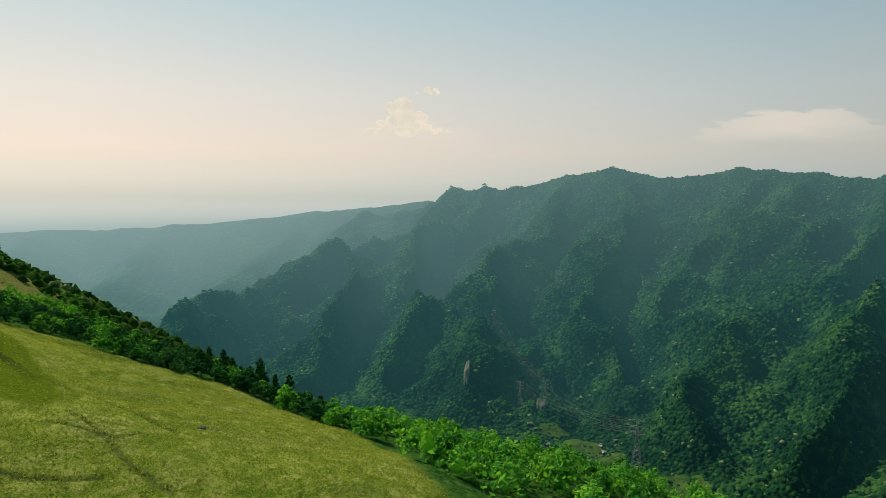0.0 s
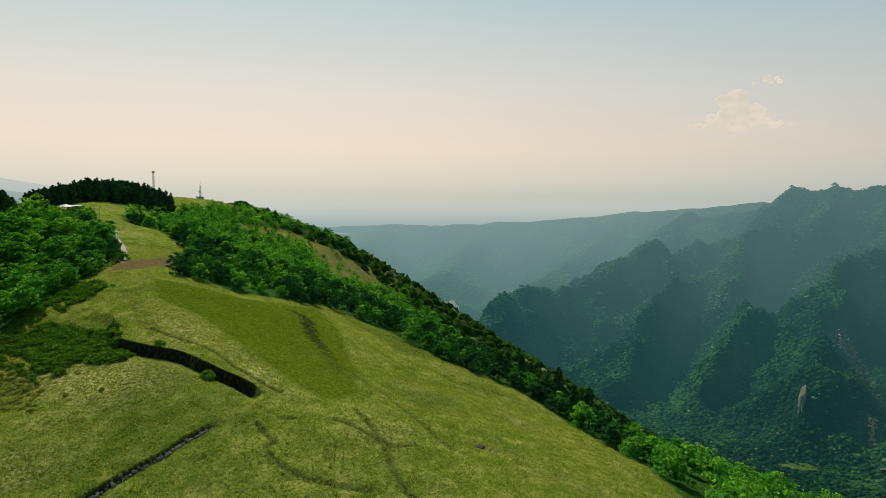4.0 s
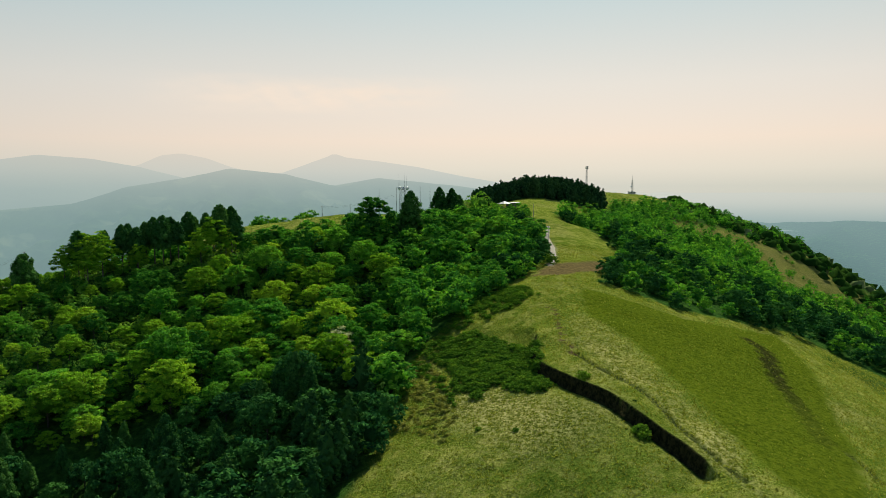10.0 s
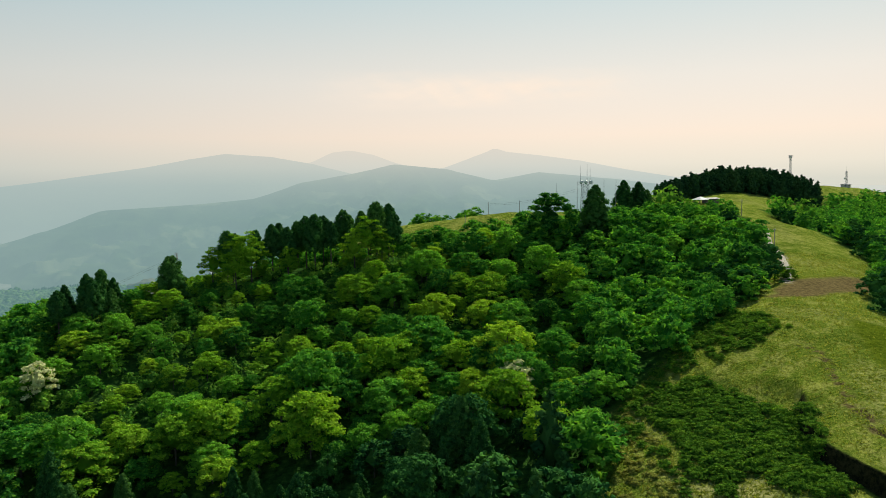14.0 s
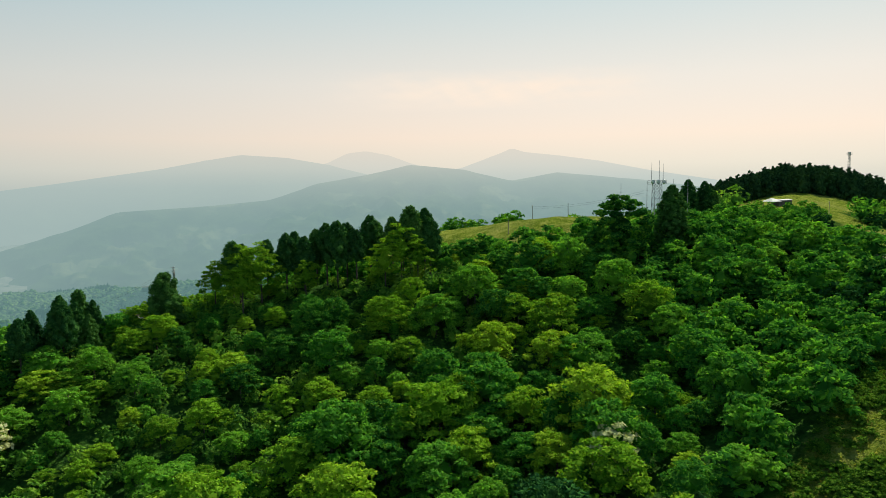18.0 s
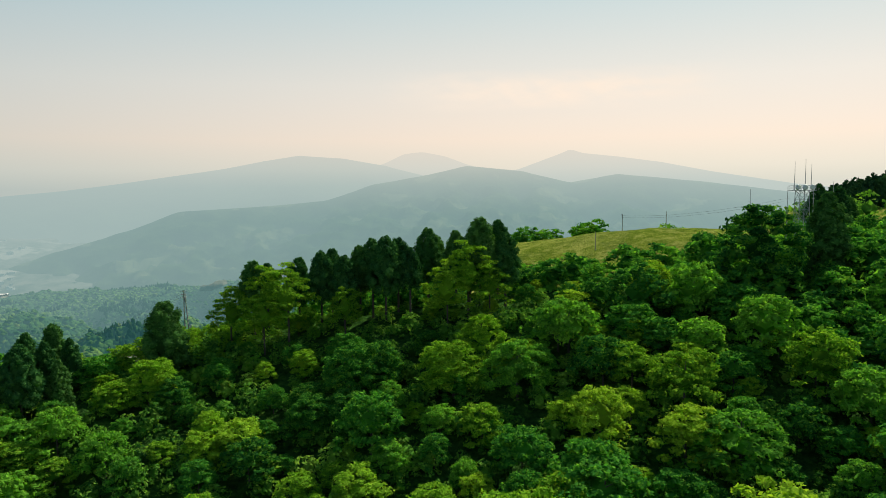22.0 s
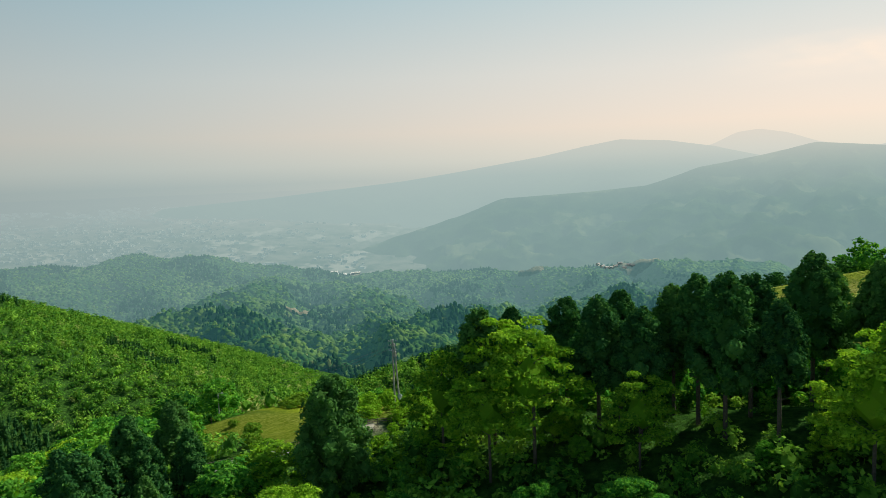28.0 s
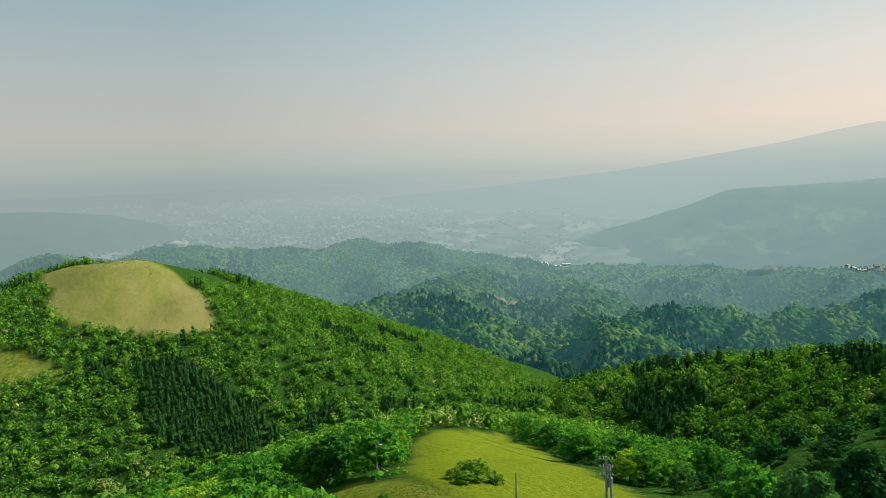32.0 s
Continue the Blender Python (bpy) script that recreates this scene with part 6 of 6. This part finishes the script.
for tn, ds, w, dp in ((-6.5, 1760, 60, 40), (-9.0, 1690, 55, 45), (-12.0, 1600, 26, 16), (-15.5, 1580, 60, 60), (-4.0, 1830, 50, 30), (3.2, 1800, 45, 25)):
    patch_on("valley_field", lambda x, y: np.maximum(east_height(x, y), near_height(x, y)), tn, ds, w, dp, CROPS if tn != -12.0 else EARTH, "terraced fields on the valley floor", 2.5, 4)
patch_on("clearing", west_height, 133.2, 1990, 60, 40, CROPS, "light green hillside clearing", 8)
patch_on("clearing", west_height, 132.0, 1950, 40, 14, HAZY_EARTH, "bare earth terrace of the clearing", 9)
patch_on("clearing", west_height, 99.2, 2480, 70, 40, HAZY_EARTH, "bare earth cutting on the far hills", 9)
patch_on("clearing", west_height, 107.5, 2560, 45, 30, HAZY_EARTH, "bare earth cutting on the far hills", 9)
patch_on("clearing", west_height, 113.5, 1850, 22, 70, CROPS, "light green strip of young trees", 9)
patch_on("clearing", west_height, 104.0, 2000, 60, 30, CROPS, "light green terrace on the hills", 9)
patch_on("clearing", west_height, 126.0, 2150, 40, 30, HAZY_EARTH, "bare hillside clearing", 9)
patch_on("clearing", west_height, 122.4, 2900, 95, 60, HAZY_EARTH, "pale factory grounds", 10)

hr = random.Random(23)
for k in range(9):
    tn, ds = hr.uniform(-14, -1), hr.uniform(1600, 1850)
    x, y, _ = far(tn, 0, ds)
    z = max(float(east_height(x, y)), float(near_height(x, y)))
    small_house("farmhouse", x, y, z + 0.5, hr.uniform(9, 14), hr.uniform(7, 9), 5, 2.5, hr.uniform(0, 180), DARK_WALL, ROOF, "small farmhouse with a grey roof on the valley floor", "house", "valley houses", windows=False)
for tn, ds, sx in ((132.4, 1950, 34), (131.9, 1955, 20), (132.8, 1945, 16)):
    x, y, _ = far(tn, 0, ds)
    small_house("hall", x, y, float(west_height(x, y)) + 9, sx, 14, 7, 3, tn + 90, WHITE, WHITE, "white low building on the hillside clearing", "building", windows=False)
for k in range(7):
    x, y, _ = far(121.6 + 0.3 * k, 0, 2880 + 20 * (k % 3))
    small_house("factory_hall", x, y, float(west_height(x, y)) + 10, hr.uniform(30, 50), 18, 9, 2, 32 + 90 * (k % 2), WHITE, WHITE, "long white factory hall at the edge of the plain", "building", "factory halls", windows=False)
for k in range(9):
    x, y, _ = far(99.6 + 0.33 * k, 0, 2470 + 15 * (k % 2))
    small_house("house", x, y, float(west_height(x, y)) + 6, 14, 10, 6, 3, 10 * k, PLASTER, ROOF, "pale house on the far hillside", "house", "hillside houses", windows=False)
x, y, _ = far(151.6, 0, 2900)
dome = thing("dome_hall", (x, y, float(west_height(x, y)) + 2), "large white flat-domed hall on a hilltop", "building")
bm = bmesh.new()
bmesh.ops.create_uvsphere(bm, u_segments=24, v_segments=10, radius=1.0, matrix=Matrix.Translation((0, 0, 8)) @ Matrix.Diagonal((46, 46, 15, 1)))
part("dome_roof", bm, TOWN_WALLS, dome)
bm = bmesh.new()
bmesh.ops.create_cone(bm, cap_ends=True, segments=24, radius1=45, radius2=45, depth=14, matrix=pose(0, 0, 4))
part("drum_wall", bm, TOWN_WALLS, dome)

# Town on the plain: countless small buildings.
r = np.random.default_rng(71)
n = 4200
tr_, dr_ = np.radians(np.concatenate([r.normal(145, 8, n - 900), r.uniform(121, 162, 900)])), r.uniform(2950, 4600, n)
dr_[: n // 4] = r.normal(3250, 90, n // 4)
tx, ty = VIEW[0] + dr_ * np.cos(tr_), VIEW[1] + dr_ * np.sin(tr_)
k = waves(tx, ty, 520.0, 8.8) > -0.25
tx, ty = tx[k], ty[k]
n = len(tx)
tz = plain_height(tx, ty)
cube = np.array([(a, b, c) for c in (-0.5, 1) for a, b in ((-1, -1), (1, -1), (1, 1), (-1, 1))], float)
size = np.stack([r.uniform(4, 14, n) * np.where(r.random(n) < 0.06, 2.6, 1), r.uniform(4, 9, n), r.uniform(4, 10, n)], 1)
a = r.uniform(0, 3.14, n)[:, None]
v = cube[None] * size[:, None]
v = np.stack([v[..., 0] * np.cos(a) - v[..., 1] * np.sin(a), v[..., 0] * np.sin(a) + v[..., 1] * np.cos(a), v[..., 2]], -1) + np.stack([tx, ty, tz], 1)[:, None]
f = np.array([(0, 1, 5, 4), (1, 2, 6, 5), (2, 3, 7, 6), (3, 0, 4, 7), (4, 5, 6, 7)])[None] + (np.arange(n) * 8)[:, None, None]
tagged(part("town", (v.reshape(-1, 3), f.reshape(-1, 4)), TOWN_WALLS), "hazy pale town spread over the plain", "town", kind="stuff")


# Power line across the eastern valley.
def pylon(x, y, z, tall, turn):
    ob = thing("power_pylon", (x, y, z), "grey steel lattice power pylon", "pylon", "pylons", turn)
    part("tower", lattice(bmesh.new(), 0, tall * 0.62, tall * 0.09, tall * 0.03, 6, 0.22), STEEL, ob)
    part("neck", lattice(bmesh.new(), tall * 0.62, tall, tall * 0.03, tall * 0.012, 5, 0.16), STEEL, ob)
    for k, w in ((0.70, 0.15), (0.82, 0.13), (0.95, 0.17)):
        bm = bmesh.new()
        for s in (-1, 1):
            rod(bm, (0, 0, tall * (k + 0.03)), (s * w * tall, 0, tall * k), 0.28, None, 4)
            rod(bm, (0, 0, tall * (k - 0.02)), (s * w * tall, 0, tall * k), 0.28, None, 4)
        part("crossarm", bm, STEEL, ob)
    return ob


PYLONS = [(far(-16.6, -17.6, 840), 62), (far(-3.8, -15.2, 1640), 62), (far(-1.6, -15.4, 1660), 62), (far(2.0, -9.5, 2200), 55)]
for (x, y, z), h in PYLONS:
    pylon(x, y, z - h, h, 70)
for i, j in ((0, 1), (0, 2), (1, 3)):
    (a, h), (b, _) = PYLONS[i], PYLONS[j]
    for s in (-8, 8):
        for dz in (3, 11, 18):
            strung("power_line", (a[0] - 0.3 * s, a[1] + s, a[2] - dz), (b[0] - 0.3 * s, b[1] + s, b[2] - dz), 18, "long hanging power line over the valley", 0.13)


# Clouds low over the haze: billows, and thin veils without an edge.
# Veils glow by emission in place of sunlight on vapour.
def veil_material(name, colour, strength):
    m, t, b = nodes_of(name)
    thick = t.nodes.new("ShaderNodeAttribute")
    thick.attribute_name = "thickness"
    em, clear, ms = (t.nodes.new("ShaderNode" + k) for k in ("Emission", "BsdfTransparent", "MixShader"))
    em.inputs[0].default_value, em.inputs[1].default_value = (*colour, 1), strength
    for a, c in ((thick.outputs["Fac"], ms.inputs[0]), (clear.outputs[0], ms.inputs[1]), (em.outputs[0], ms.inputs[2]), (ms.outputs[0], t.nodes["Material Output"].inputs[0])):
        t.links.new(a, c)
    return m


def veil(turn0, turn1, low, top, most, material, seed, label, flat_base=False):
    u, v = np.meshgrid(np.linspace(0, 1, 90), np.linspace(0, 1, 36), indexing="ij")
    a, h = np.radians(turn0 + (turn1 - turn0) * u), np.radians(low + (top - low) * v)
    r = 4720.0
    pts = np.stack([VIEW[0] + r * np.cos(a), VIEW[1] + r * np.sin(a), VIEW[2] + r * np.tan(h)], -1).reshape(-1, 3)
    i, j = np.meshgrid(np.arange(89), np.arange(35), indexing="ij")
    faces = np.stack([i * 36 + j, (i + 1) * 36 + j, (i + 1) * 36 + j + 1, i * 36 + j + 1], -1).reshape(-1, 4)
    w = v + 0.10 * waves(u, v, 0.6, seed)
    bell = np.sin(np.pi * u) ** 1.3
    if flat_base:
        edge = 0.95 * bell ** 0.6 + 0.22 * waves(u, v, 0.33, seed)
        thick = blend(0.0, 0.55, w) * (1 - blend(edge - 0.10, edge + 0.03, w))
    else:
        thick = np.clip(np.sin(np.pi * np.clip(w, 0, 1)), 0, 1) ** 1.5 * (0.65 + 0.45 * waves(u * 3, v, 0.5, seed + 1))
    side = np.minimum(1, 6 * np.minimum(u, 1 - u)) * np.minimum(1, 8 * np.minimum(v, 1 - v))
    ob = part("backdrop_cloud", (pts, faces, True), material)
    ob.data.attributes.new("thickness", "FLOAT", "POINT").data.foreach_set("value", np.clip(most * bell * thick * side, 0, 1).ravel().astype(np.float32))
    return tagged(ob, label, "cloud", kind="structure")


def cloud(turn, height, wide, tall, puffs, seed, vapour=CLOUD):
    r = random.Random(seed)
    c = far(turn, height, 4750)
    ob = tagged(thing("backdrop_cloud", c, "soft cream cumulus cloud with its sunlight as emission", "cloud"), kind="structure")
    a = radians(turn)
    bm = bmesh.new()
    for k in range(puffs):
        u = r.gauss(0, 0.36)
        s = wide * r.uniform(0.06, 0.14) * (1.15 - min(1, abs(u)))
        m = Matrix.Translation((-math.sin(a) * u * wide, math.cos(a) * u * wide, tall * r.random() ** 1.3 * max(0, 1 - abs(u) * 1.4)))
        bmesh.ops.create_icosphere(bm, subdivisions=3, radius=s, matrix=m @ Matrix.Diagonal((1, 1, 0.7, 1)))
    for v in bm.verts:
        v.co += 9 * noise.noise_vector(v.co * 0.03) + 4 * noise.noise_vector(v.co * 0.09)
    for f in bm.faces:
        f.smooth = True
    part("billow", bm, vapour, ob)


cloud(12.0, 5.4, 420, 210, 45, 3)
cloud(9.4, 8.5, 170, 45, 9, 4)
VEIL = veil_material("cloud_veil", (0.90, 0.76, 0.64), 1.0)
SUN_VEIL = veil_material("bright_veil", (1.0, 0.81, 0.68), 1.05)
veil(-27.0, -9.0, 3.6, 6.7, 0.55, VEIL, 1.0, "low cream cloud bank fading into haze", True)
veil(-36.0, -24.0, 3.4, 6.0, 0.4, VEIL, 2.3, "low cream cloud bank fading into haze", True)
veil(3.0, 20.0, 3.6, 6.8, 0.35, VEIL, 4.1, "hazy foot of the cumulus cloud", True)
veil(64.0, 96.0, 5.6, 9.4, 0.9, SUN_VEIL, 5.2, "thin bright streak of cloud under the sun")
